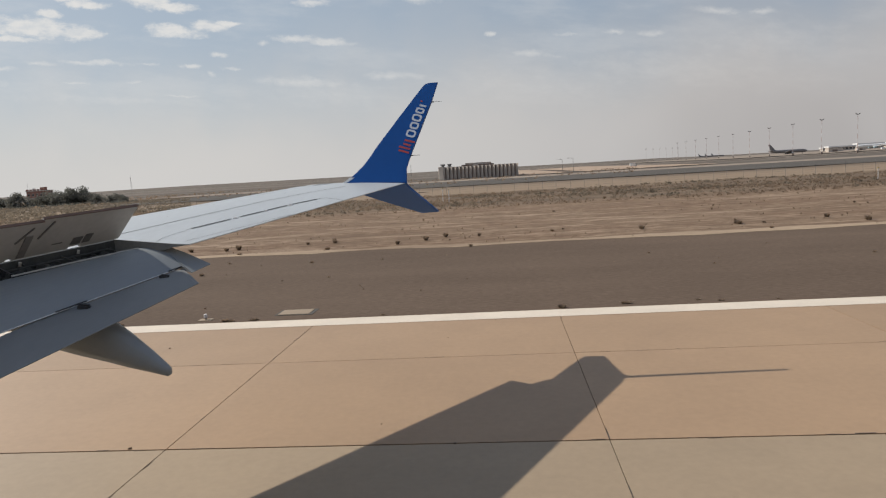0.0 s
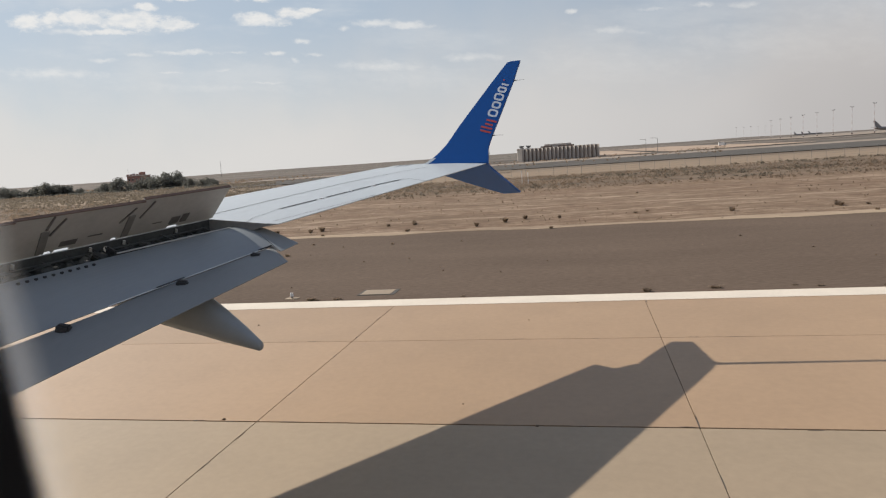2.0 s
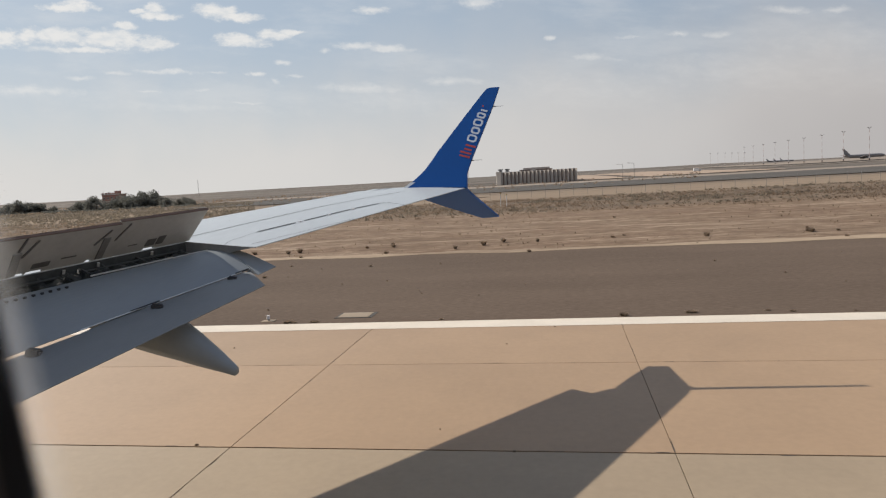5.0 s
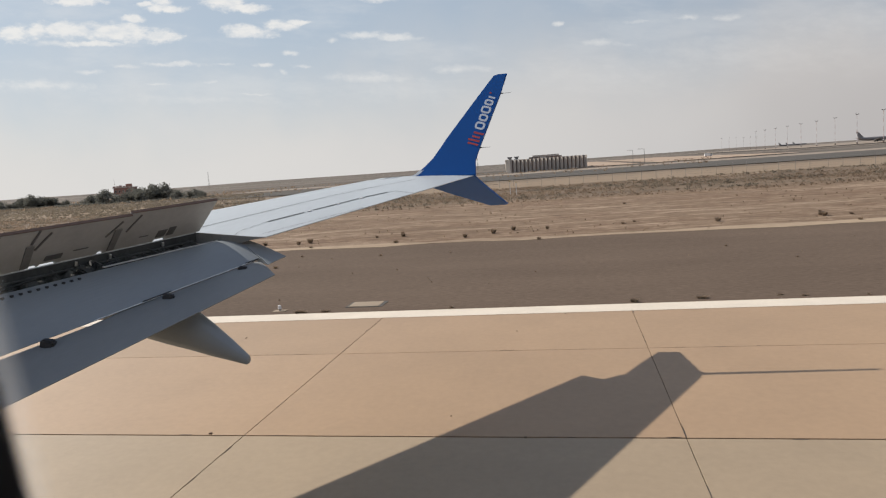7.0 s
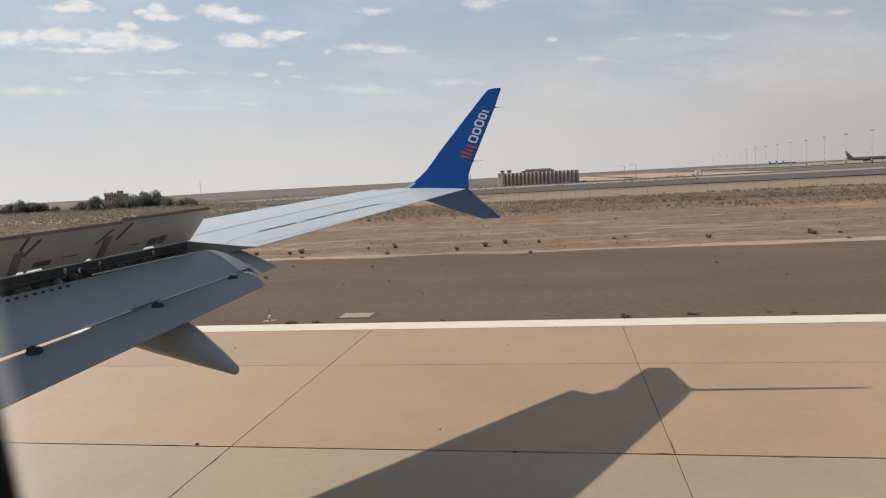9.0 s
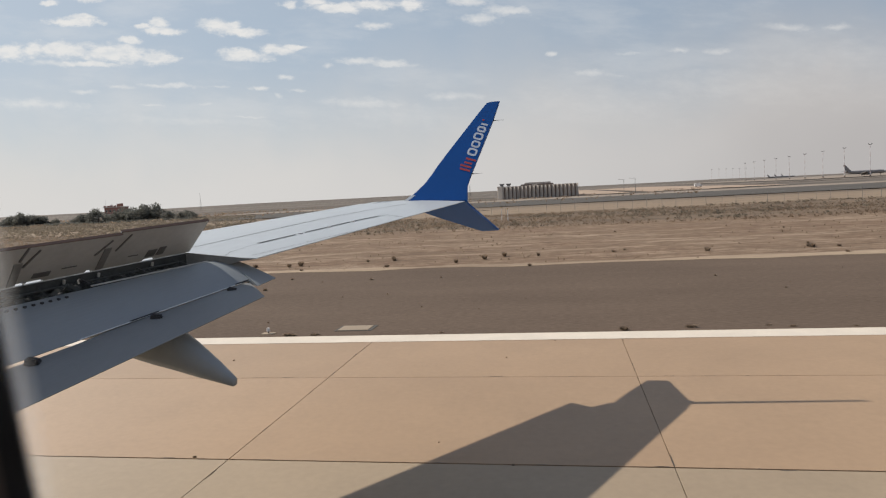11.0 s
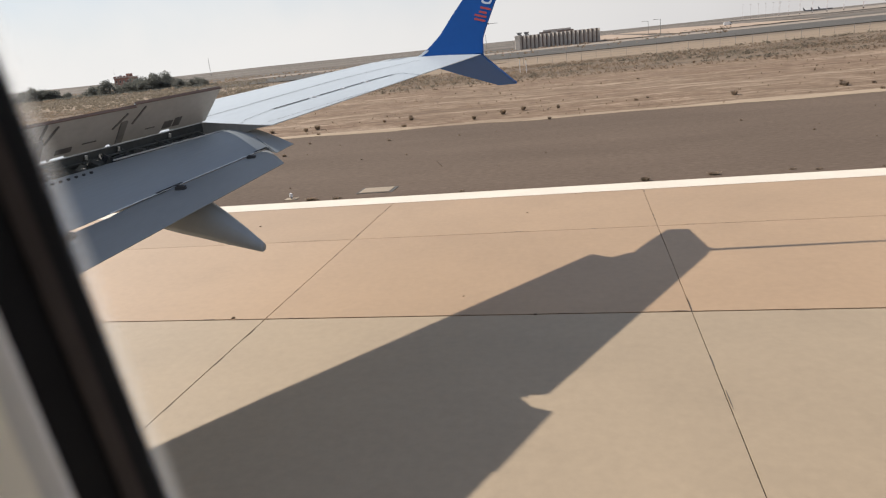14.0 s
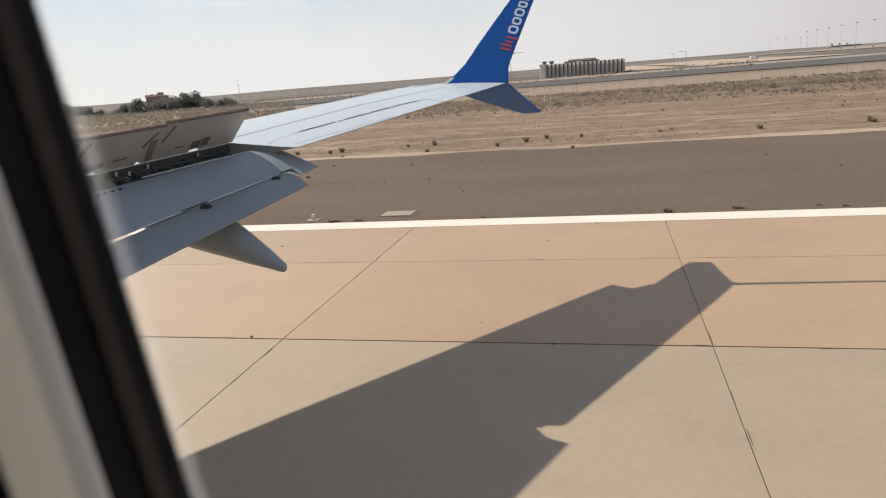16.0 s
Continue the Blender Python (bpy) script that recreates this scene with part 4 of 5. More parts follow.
LOOP = window_loop(0.315, 0.50, -0.124)
WC = (0.0225, 4.235)
win = jpart("cabin_window", boxm((-0.255, 0.139, 4.579), (0.255, 0.141, 4.581)), M_SKIN, label="cabin window with a thick black rubber seal and beige surround")
wall_plate(LOOP, 0.134, 0.14, M_SEAL, "outer_frame", win, WC)
ring_part(LOOP, 0.0, 0.130, 0.134, M_SEAL, "seal", win, WC)
ring_part(LOOP, -0.003, 0.1225, 0.130, M_SEAL_BROWN, "seal_lip", win, WC)
ring_part(LOOP, 0.006, 0.1055, 0.1225, M_SEAL, "seal", win, WC)
# added rings imitate the pale glow along the window's edge
for g0, g1, mt in ((1.0, 0.978, M_BEVEL), (0.978, 0.955, M_BEVEL_THIN)):
    edge = [[(WC[0] + x * g, 0.1385 + d, WC[1] + z * (1 - (1 - g) * 0.6)) for x, z in LOOP] for g, d in ((g0, 0), (g1, 0), (g1, 0.001), (g0, 0.001))]
    part("pane_bevel", loft(edge, cap=False), mt, win, "frosted ring imitating the glow at the pane's edge").visible_shadow = False
secs = []
for g, y in ((1.01, 0.1065), (0.992, 0.1055), (0.995, 0.1035), (1.013, 0.0985), (1.017, 0.090), (1.028, 0.0815), (1.036, 0.083), (1.042, 0.0775), (1.064, 0.062), (1.10, 0.048), (1.21, 0.031), (1.30, 0.024)):
    secs.append([(WC[0] + x * g, y, WC[1] + z * (1 + (g - 0.94) * 0.78)) for x, z in LOOP])
part("inner_lip", loft(secs[:4], cap=False), M_LIP, win, "pale grey inner lip", smooth=True)
part("surround", loft(secs[3:6], cap=False), M_PANEL, win, "beige funnel-shaped window surround", smooth=True)
part("seam", loft(secs[5:8], cap=False), M_SEAL, win, "dark gap between surround and lining")
part("lining_funnel", loft(secs[7:], cap=False), M_PANEL, win, "beige funnel of the cabin lining", smooth=True)
wall_plate([(x * 1.30, z * 1.285) for x, z in LOOP], 0.016, 0.026, M_PANEL, "lining_plate", win, WC)
for k in range(-12, 10):
    for side in (1, -1):
        if (k == 0 and side == 1):
            continue
        m = Matrix.Translation((k * PITCH, 0, 0))
        if side < 0:
            m = Matrix.Translation((0, 2 * FY, 0)) @ Matrix.Diagonal((1, -1, 1, 1)) @ m
        for ob in [win] + list(win.children):
            c = ob.copy()
            scene.collection.objects.link(c)
            if ob is win:
                base = c
                c.matrix_parent_inverse = win.matrix_parent_inverse
                c.matrix_basis = m
            else:
                c.parent = base
for side in (1, -1):
    for x0, x1 in ((-13.9, -12.5 * PITCH), (9.5 * PITCH, 6.8)):
        y = 0.14 if side > 0 else 2 * FY - 0.14
        jpart("fuselage_skin", boxm((x0, min(y, y - side * 0.06), WIN_LO), (x1, max(y, y - side * 0.06), WIN_HI)), M_SKIN)

# ---- far things ----


def blast_enclosure():
    """A long run-up enclosure: pale upright fins before a dark wall, with a raised middle."""
    x0, x1, y0 = -33.0, 9.0, 356.0
    th = tagged(empty("blast_enclosure", (x0, y0, 0)), "weathered concrete enclosure wall with rows of upright pale fins", "building")

    def p(name, bm, mt, parent=None, label=""):
        ob = part(name, bm, mt, parent or th, label)
        if parent is None:
            ob.matrix_parent_inverse = Matrix.Translation((-x0, -y0, 0))
        return ob
    p("wall", boxm((x0 + 0.5, y0 + 1.2, -0.2), (x1 - 0.5, y0 + 3.0, 6.6)), M_FARDARK, label="dark recessed wall")
    n = 21
    base = None
    for k in range(n):
        x = x0 + (x1 - x0 - 1.1) * k / (n - 1)
        h = 6.2 + (0.35 if k in (0, n - 1) else 0.0)
        if base is None:
            base = loft([[(0.05, 1.9, z), (0.15, 1.2, z), (1.45, 0.0, z), (1.6, 0.1, z), (1.6, 1.9, z)] for z in (-0.2, h)])
            fin = new("fin", mesh_of("fin", base, M_FARSTONE))
        else:
            fin = new("fin", fin.data)
        fin.parent = th
        fin.location = (x - x0, 0, 0)
        if k == 0:
            fin.scale = (1.9, 1, 1.05)
    p("coping", boxm((x0, y0 + 0.9, 6.2), (x1, y0 + 3.2, 6.55)), M_FARSTONE)
    p("side_wall", boxm((x0, y0 + 3, -0.2), (x0 + 1.2, y0 + 40, 6.4)), M_FARSTONE)
    p("side_wall", boxm((x1 - 1.2, y0 + 3, -0.2), (x1, y0 + 40, 6.4)), M_FARSTONE)
    p("middle_block", boxm((-19.5, y0 + 22, -0.2), (-5.0, y0 + 36, 8.4), 0.1), M_FARSTONE, label="raised middle block")
    p("middle_block", boxm((-21.5, y0 + 20, -0.2), (-3.5, y0 + 34, 7.5), 0.1), M_FARDARK)
    arch = boxm((-15.4, y0 + 19.4, 5.8), (-12.0, y0 + 20.1, 7.35), 0.3)
    p("arch", arch, M_TRIM)
    return th


blast_enclosure()


def red_house():
    x0, y0, w, d, h = -229.0, 306.0, 12.0, 9.0, 6.8
    th = tagged(empty("house", (x0, y0, 0)), "two-storey red house with pale trim and rooftop parapet", "house")

    def p(name, lo, hi, mt, parent=None, bevel=0.0):
        ob = part(name, boxm(lo, hi, bevel), mt, parent or th)
        return ob
    p("wall", (0, 0, -0.2), (w, d, h), M_BRICKRED)
    p("cornice", (-0.5, -0.5, h), (w + 0.5, d + 0.5, h + 0.35), M_TRIM)
    p("band", (-0.12, -0.12, 3.2), (w + 0.12, d + 0.1, 3.5), M_TRIM)
    for k in range(5):
        p("parapet_block", (k * 2.5, -0.3, h + 0.35), (k * 2.5 + 1.7, 0.3, h + 1.0), M_BRICKRED)
    p("roof_room", (7.5, 3, h + 0.35), (10.5, 6, h + 1.9), M_BRICKRED)
    p("water_tank", (2, 3, h + 0.35), (3.6, 4.6, h + 1.5), M_MASTWHITE, bevel=0.2)
    for z in (1.0, 4.3):
        for k in range(4):
            wd = p("window", (0.9 + k * 2.9, -0.06, z), (2.3 + k * 2.9, 0.03, z + 1.4), M_TRIM)
            p("pane", (1.05 + k * 2.9, -0.09, z + 0.15), (2.15 + k * 2.9, -0.05, z + 1.25), M_GLASSD, wd)
    part("aerial", rodm((0.6, 1, h), (0.6, 1, h + 4.5), 0.06, 0.03), M_STEEL, th)
    th.scale = (0.74, 0.74, 0.98)
    return th


red_house()


def crown(seed, r, h):
    """Uneven leaf clumps round branch ends."""
    rg = random.Random(seed)
    bm = bmesh.new()
    lumps = [(Vector((rg.uniform(-1, 1) * r * 0.75, rg.uniform(-1, 1) * r * 0.75, h * rg.uniform(0.1, 0.82))), rg.uniform(0.32, 0.55) * r) for _ in range(18)]
    for c, lr in lumps:
        for _ in range(130):
            d = Vector((rg.gauss(0, 1), rg.gauss(0, 1), rg.gauss(0, 1))).normalized() * lr * rg.uniform(0.55, 1.1)
            d.z *= 0.75
            s = rg.uniform(0.12, 0.26)
            a = Vector((rg.uniform(-1, 1), rg.uniform(-1, 1), rg.uniform(-1, 1))) * s
            b = Vector((rg.uniform(-1, 1), rg.uniform(-1, 1), rg.uniform(-1, 1))) * s
            q = c + d
            bm.faces.new([bm.verts.new(v) for v in (q - a, q + b, q + a, q - b)])
    return bm


def limbs(seed, r, h):
    rg = random.Random(seed)
    bm = bmesh.new()
    rod(bm, (0, 0, -0.2), (0.1, 0.05, h * 0.4), 0.2, 0.13, 7)
    for _ in range(6):
        e = Vector((rg.uniform(-0.7, 0.7) * r, rg.uniform(-0.7, 0.7) * r, h * rg.uniform(0.5, 0.8)))
        rod(bm, (0.08, 0.04, h * rg.uniform(0.25, 0.4)), e, 0.09, 0.03, 5)
    return bm


trees = []
for seed, r, h in ((11, 2.8, 4.4), (12, 3.3, 5.0), (13, 2.5, 3.7), (14, 3.7, 4.7), (15, 2.1, 3.0)):
    t = tagged(empty("tree", (0, -300 - seed, 0)), "dusty grey-green desert tree, paled for haze, with an uneven crown", "tree", "trees along the airfield")
    part("trunk", limbs(seed, r, h), M_BARK, t)
    part("crown", crown(seed, r, h), M_LEAF, t)
    trees.append(t)
rng = random.Random(21)
spots = []
# groves along the perimeter: first and last x, distance, spacing, size
GROVES = ((-508, -452, 292, 4.2, 1.15), (-441, -384, 283, 4.0, 1.25), (-410, -352, 354, 5.2, 1.10), (-444, -408, 372, 4.5, 1.2), (-286, -229, 266, 3.6, 1.30),
          (-226, -212, 266, 4.5, 0.75), (-203, -190, 256, 4.0, 0.95), (-190, -167, 252, 3.1, 1.40), (-157, -146, 250, 3.2, 0.85), (-214, -203, 262, 3.0, 0.55))
for xa, xb, yc, gap, size in GROVES:
    x = xa
    while x < xb:
        spots.append((x, yc + rng.uniform(-5, 6), size * rng.choice((rng.uniform(0.55, 0.8), rng.uniform(0.8, 1.15)))))
        x += gap * rng.uniform(0.6, 1.4)
for x, y, s in spots:
    src = trees[rng.randrange(5)]
    m = Matrix.Translation((x, y, -0.05)) @ Matrix.Rotation(rng.uniform(0, 6.28), 4, "Z")
    c = copy_thing(src, m)
    c.scale = (s, s, s * rng.uniform(0.85, 1.1))
# low brush growing thickly under and in front of the groves
bm = bmesh.new()
for xa, xb, yc, gap, size in GROVES:
    for _ in range(int((xb - xa) * 5)):
        q = Vector((rng.uniform(xa - 6, xb + 4), yc + rng.uniform(-12, 5), 0.1))
        lr = rng.uniform(0.5, 1.1)
        for _ in range(16):
            d = Vector((rng.gauss(0, 1), rng.gauss(0, 1), abs(rng.gauss(0, 0.8)))).normalized() * lr * rng.uniform(0.4, 1.0)
            a, b = [Vector((rng.uniform(-1, 1), rng.uniform(-1, 1), rng.uniform(-1, 1))) * 0.28 for _ in range(2)]
            bm.faces.new([bm.verts.new(v) for v in (q + d - a, q + d + b, q + d + a, q + d - b)])
tagged(part("low_brush", bm, M_LEAF), "low grey-green brush growing under the airfield's trees", "brush", kind="stuff")
for t in trees:
    for o in list(t.children):
        bpy.data.objects.remove(o)
    bpy.data.objects.remove(t)


def light_mast(x, y, h):
    th = tagged(empty("light_mast", (x, y, 0)), "tall red and white banded apron floodlight mast", "light mast", "floodlight masts")
    n = 8
    for k in range(n):
        part("pole_band", rodm((0, 0, h * k / n - (0.3 if k == 0 else 0)), (0, 0, h * (k + 1) / n), 0.25 - 0.014 * k, 0.236 - 0.014 * k), M_MASTRED if k % 2 else M_MASTWHITE, th)
    hd = part("lamp_head", boxm((-1.0, -0.18, h - 0.2), (1.0, 0.18, h + 0.1), 0.05), M_STEEL, th)
    for a, lean in ((-1.0, -28), (1.0, 28)):
        part("lamp", boxm((-0.75, -0.35, -0.25), (0.75, 0.35, 0.25), 0.06, pose(a, 0, h + 0.35, 0, -lean, 0)), M_STEEL, hd)
    part("switch_box", boxm((-0.6, -0.5, -0.2), (0.6, 0.5, 2.0), 0.05), M_FARDARK, th)
    return th


first = None
for k in range(11):
    y = 520 + k * 62
    if first is None:
        first = light_mast(262, y, 28)
    else:
        copy_thing(first, Matrix.Translation((262 + 3 * k, y, 0)))
for k in range(6):
    copy_thing(first, Matrix.Translation((330 + 22 * k, 1560 + 30 * k, 0)))


def parked_airliner(x, y, length, body, fin_mat, label, face=1):
    """A parked twin-jet, seen from the side."""
    s = length / 44.0
    th = tagged(empty("parked_airliner", (x, y, 0)), label, "airliner")
    rings = []
    for f, r, dz in ((0.0, 0.25, 1.0), (0.06, 1.0, 0.75), (0.16, 1.75, 0.3), (0.3, 2.0, 0), (0.85, 2.0, 0), (0.93, 1.7, -0.15), (0.98, 0.9, -0.45), (1.0, 0.2, -0.6)):
        rings.append([((f - 0.5) * 44 * s * face, r * s * math.cos(k * math.tau / 16), (4.2 + dz + r * math.sin(k * math.tau / 16)) * s) for k in range(16)])
    part("fuselage", loft(rings), body, th, smooth=True)

    def fx(v):
        return v * s * face
    part("tail_fin", plate([(fx(-22.5), 0, 13.0 * s), (fx(-20.3), 0, 13.0 * s), (fx(-14.2), 0, 6.1 * s), (fx(-20.0), 0, 5.6 * s)], (0, 1, 0), 0.5 * s), fin_mat, th)
    for sd in (1, -1):
        part("tailplane", plate([(fx(-20.5), sd * 1 * s, 5.6 * s), (fx(-17), sd * 1 * s, 5.5 * s), (fx(-20.2), sd * 7 * s, 6.0 * s), (fx(-21.8), sd * 7 * s, 6.0 * s)], (0, 0, 1), 0.3 * s), body, th)
        part("wing", plate([(fx(-5), sd * 1.5 * s, 3.0 * s), (fx(4.5), sd * 1.5 * s, 3.0 * s), (fx(-5), sd * 18 * s, 4.6 * s), (fx(-7), sd * 18 * s, 4.6 * s)], (0, 0, 1), 0.5 * s), body, th)
        part("engine", rodm((fx(-1.0), sd * 6 * s, 2.1 * s), (fx(3.6), sd * 6 * s, 2.1 * s), 0.9 * s, 1.15 * s, 14), fin_mat, th)
        part("main_gear", rodm((fx(-2.2), sd * 3 * s, -0.1), (fx(-2.2), sd * 3 * s, 2.6 * s), 0.5 * s, 0.2 * s), M_BLACK, th)
    part("nose_gear", rodm((fx(16), 0, -0.1), (fx(16), 0, 2.6 * s), 0.4 * s, 0.2 * s), M_BLACK, th)
    for k in range(24):
        part("window", boxm((fx(-12 + k * 1.1) - 0.15, -2.06 * s, 4.5 * s), (fx(-12 + k * 1.1) + 0.15, -1.94 * s, 4.9 * s)), M_GLASSD, th)
    return th


parked_airliner(338, 825, 44, M_PLANEGREY, M_PLANEGREY, "dark grey airliner parked on the far apron")
parked_airliner(592, 1125, 56, M_PLANEWHITE, M_TAIL, "white airliner with a pale blue tail at the terminal", -1)
for k in range(3):
    parked_airliner(560 + 26 * k, 1900 + 30 * k, 36, M_PLANEGREY, M_PLANEGREY, "grey airliner on a distant stand")


def terminal(x, y, w, h):
    th = tagged(empty("terminal_pier", (x, y, 0)), "low grey terminal pier with a white roof", "building")
    part("wall", boxm((0, 0, -0.2), (w, 14, h * 0.75)), M_FARSTONE, th)
    part("roof", boxm((-1, -1.5, h * 0.75), (w + 1, 15, h)), M_PLANEWHITE, th)
    for k in range(int(w // 6)):
        part("window", boxm((2 + k * 6, -0.12, h * 0.25), (6 + k * 6, 0.06, h * 0.62)), M_GLASSD, th)
    return th


for x, y, w, h in ((535, 1150, 46, 8), (585, 1160, 40, 10), (640, 1180, 80, 9), (640, 1400, 60, 7)):
    terminal(x, y, w, h)


def tank_tower(x, y, h):
    th = tagged(empty("water_tower", (x, y, 0)), "pale water tower with a wide flared head", "tower")
    part("shaft", rodm((0, 0, -0.3), (0, 0, h * 0.7), 1.5, 1.2, 12), M_FARSTONE, th)
    part("head", loft([[(r * math.cos(k * math.tau / 16), r * math.sin(k * math.tau / 16), z) for k in range(16)] for r, z in ((1.3, h * 0.66), (2.7, h * 0.78), (2.8, h * 0.95), (2.0, h))]), M_FARSTONE, th)
    part("aerial", rodm((0, 0, h), (0, 0, h + 2.5), 0.08, 0.04), M_STEEL, th)


tank_tower(-1340, 1266, 27)


def lattice_mast(x, y, h, w=1.2):
    th = tagged(empty("lattice_mast", (x, y, 0)), "thin steel lattice radio mast", "mast")
    for a, b in ((-1, -1), (1, -1), (1, 1), (-1, 1)):
        part("leg", rodm((a * w / 2, b * w / 2, -0.2), (a * 0.15, b * 0.15, h), 0.12, 0.08, 5), M_STEEL, th)
    for k in range(8):
        z = h * k / 8
        u = w / 2 * (1 - k / 8) + 0.15 * k / 8
        part("brace", rodm((-u, -u, z), (u, -u, z + h / 8), 0.06, 0.06, 4), M_STEEL, th)


lattice_mast(-750, 1307, 34, 2.0)
lattice_mast(-120, 900, 16)


def radar_site():
    th = tagged(empty("antenna_station", (-53, 700, 0)), "small antenna station on steel legs beside a hut", "antenna")
    part("hut", boxm((0, 0, -0.2), (14, 6, 4.2), 0.1), M_FARSTONE, th)
    for x in (-8, -1):
        for d in (0, 3):
            part("leg", rodm((x + d, 0, -0.2), (x + d, 0, 9), 0.25, 0.2, 6), M_STEEL, th)
        part("platform", boxm((x - 1, -2, 9), (x + 4, 2, 9.5)), M_STEEL, th)
        part("dish", loft([[(x + 1.5 + r * math.cos(k * math.tau / 12), 0.5 * math.sin(k * math.tau / 12), z) for k in range(12)] for r, z in ((1.0, 9.5), (2.4, 11.0), (2.6, 12.0))]), M_STEEL, th)


radar_site()


def lamp_post(x, y, h):
    th = tagged(empty("street_lamp", (x, y, 0)), "tall grey steel lamp post with a long arm", "street lamp")
    part("pole", rodm((0, 0, -0.2), (0, 0, h), 0.14, 0.09), M_STEEL, th)
    arm = part("arm", rodm((0, 0, h - 0.1), (-2.6, 0, h + 0.15), 0.07, 0.06), M_STEEL, th)
    part("lamp", boxm((-3.2, -0.2, h + 0.05), (-2.4, 0.2, h + 0.25), 0.05), M_FARDARK, arm)
    return th


copy_thing(lamp_post(38.0, 355.0, 7.4), Matrix.Translation((36.0, 395.0, 0)))


def marker_post(x, y, h):
    th = tagged(empty("marker_post", (x, y, 0)), "slim white marker post standing in the scrub", "post", "marker posts in the scrub")
    part("stake", rodm((0, 0, -0.2), (0, 0, h), 0.05, 0.045), M_MASTWHITE, th)
    part("cap", boxm((-0.10, -0.10, h), (0.10, 0.10, h + 0.12), 0.02), M_YELLOW, th)
    return th


for x, y, h in ((-8.4, 96.4, 1.9), (-7.5, 96.0, 1.7), (49.0, 92.0, 1.4), (56.0, 91.0, 1.7)):
    marker_post(x, y, h)
cabinet = tagged(empty("field_cabinet", (58.0, 89.0, 0)), "low pale metal equipment cabinet beside white posts", "cabinet")
part("body", boxm((-0.7, -0.4, -0.1), (0.7, 0.4, 0.95), 0.03), M_MASTWHITE, cabinet)
part("lid", boxm((-0.76, -0.46, 0.95), (0.76, 0.46, 1.03), 0.02), M_STEEL, cabinet)
part("door", boxm((-0.6, -0.43, 0.05), (0.6, -0.39, 0.88), 0.01), M_TRIM, cabinet)


def service_van(x, y):
    th = tagged(empty("service_van", (x, y, 0.12)), "small white service van on the far pavement", "van")
    part("body", boxm((-2.3, -0.95, 0.45), (1.3, 0.95, 2.3), 0.12), M_PLANEWHITE, th)
    part("cab", boxm((1.3, -0.9, 0.45), (2.5, 0.9, 1.75), 0.2), M_PLANEWHITE, th)
    part("windscreen", boxm((1.5, -0.93, 1.2), (2.2, 0.93, 1.65), 0.05), M_GLASSD, th)
    for wx in (-1.5, 1.6):
        for wy in (-0.9, 0.9):
            part("wheel", rodm((wx, wy - 0.1, 0.33), (wx, wy + 0.1, 0.33), 0.33, 0.33, 12), M_BLACK, th)


service_van(92.0, 476.0)


def hangar(x, y, w, d, h, label):
    th = tagged(empty("apron_building", (x, y, 0)), label, "building")
    part("wall", boxm((0, 0, -0.2), (w, d, h), 0.05), M_FARSTONE, th)
    part("roof", boxm((-0.4, -0.4, h), (w + 0.4, d + 0.4, h + 0.4), 0.05), M_TRIM, th)
    part("door", boxm((w * 0.25, -0.12, -0.1), (w * 0.6, 0.05, h * 0.75)), M_FARDARK, th)


for x, y, w, d, h in ((372, 800, 16, 8, 4.0), (398, 790, 9, 6, 3.2), (452, 770, 14, 8, 5.0)):
    hangar(x, y, w, d, h, "low grey service building beside the far apron")
for x, y in ((420, 780), (432, 784), (444, 788)):
    service_van(x, y)

# fence: posts and wires along the perimeter road
fence = tagged(empty("fence", (0, 125, 0)), "low wire fence on thin steel posts", "fence")
post = mesh_of("post", rodm((0, 0, -0.3), (0, 0, 1.9), 0.028, 0.024, 6), M_STEEL)
for k in range(-30, 46):
    o = new("post", post)
    o.parent = fence
    o.location = (k * 2.55 + 0.2 * math.sin(k * 3.1), 0.15 * math.sin(k * 1.7), 0)
for z in (0.4, 0.8, 1.2, 1.6):
    part("wire", rodm((-76.6, 0, z), (116, 0, z), 0.008, 0.008, 4), M_STEEL, fence)


def tuft(bm, c, r, h, n, rg):
    """A dry shrub: many thin bent blades."""
    for _ in range(n):
        a = rg.uniform(0, math.tau)
        d = Vector((math.cos(a), math.sin(a), 0))
        e = c + d * r * rg.uniform(0.3, 1.0) + Vector((0, 0, h * rg.uniform(0.45, 1.0)))
        b = c + d * r * rg.uniform(0, 0.35)
        s = Vector((-d.y, d.x, 0)) * r * rg.uniform(0.03, 0.07)
        m = b.lerp(e, 0.6) + Vector((0, 0, h * 0.15))
        vs = [bm.verts.new(v) for v in (b - s, b + s, m + s, e, m - s)]
        bm.faces.new(vs)


shrubs = []
for seed in range(5):
    rg = random.Random(100 + seed)
    bm = bmesh.new()
    tuft(bm, Vector((0, 0, -0.03)), 0.32, 0.40, 150, rg)
    shrubs.append(mesh_of("shrub", bm, M_BUSH))
rng = random.Random(5)


def put_shrub(x, y, s, flat=False):
    o = tagged(new("shrub", shrubs[rng.randrange(5)]), "small dry brown desert shrub", "shrub", "shrubs on the verge")
    o.location, o.rotation_euler, o.scale = (x, y, -0.02), (0, 0, rng.uniform(-0.5, 0.5) if flat else rng.uniform(0, 6.28)), (s * rng.uniform(0.8, 1.4) * (1.35 if flat else 1), s, s * rng.uniform(0.6, 1.0) * (0.8 if flat else 1))


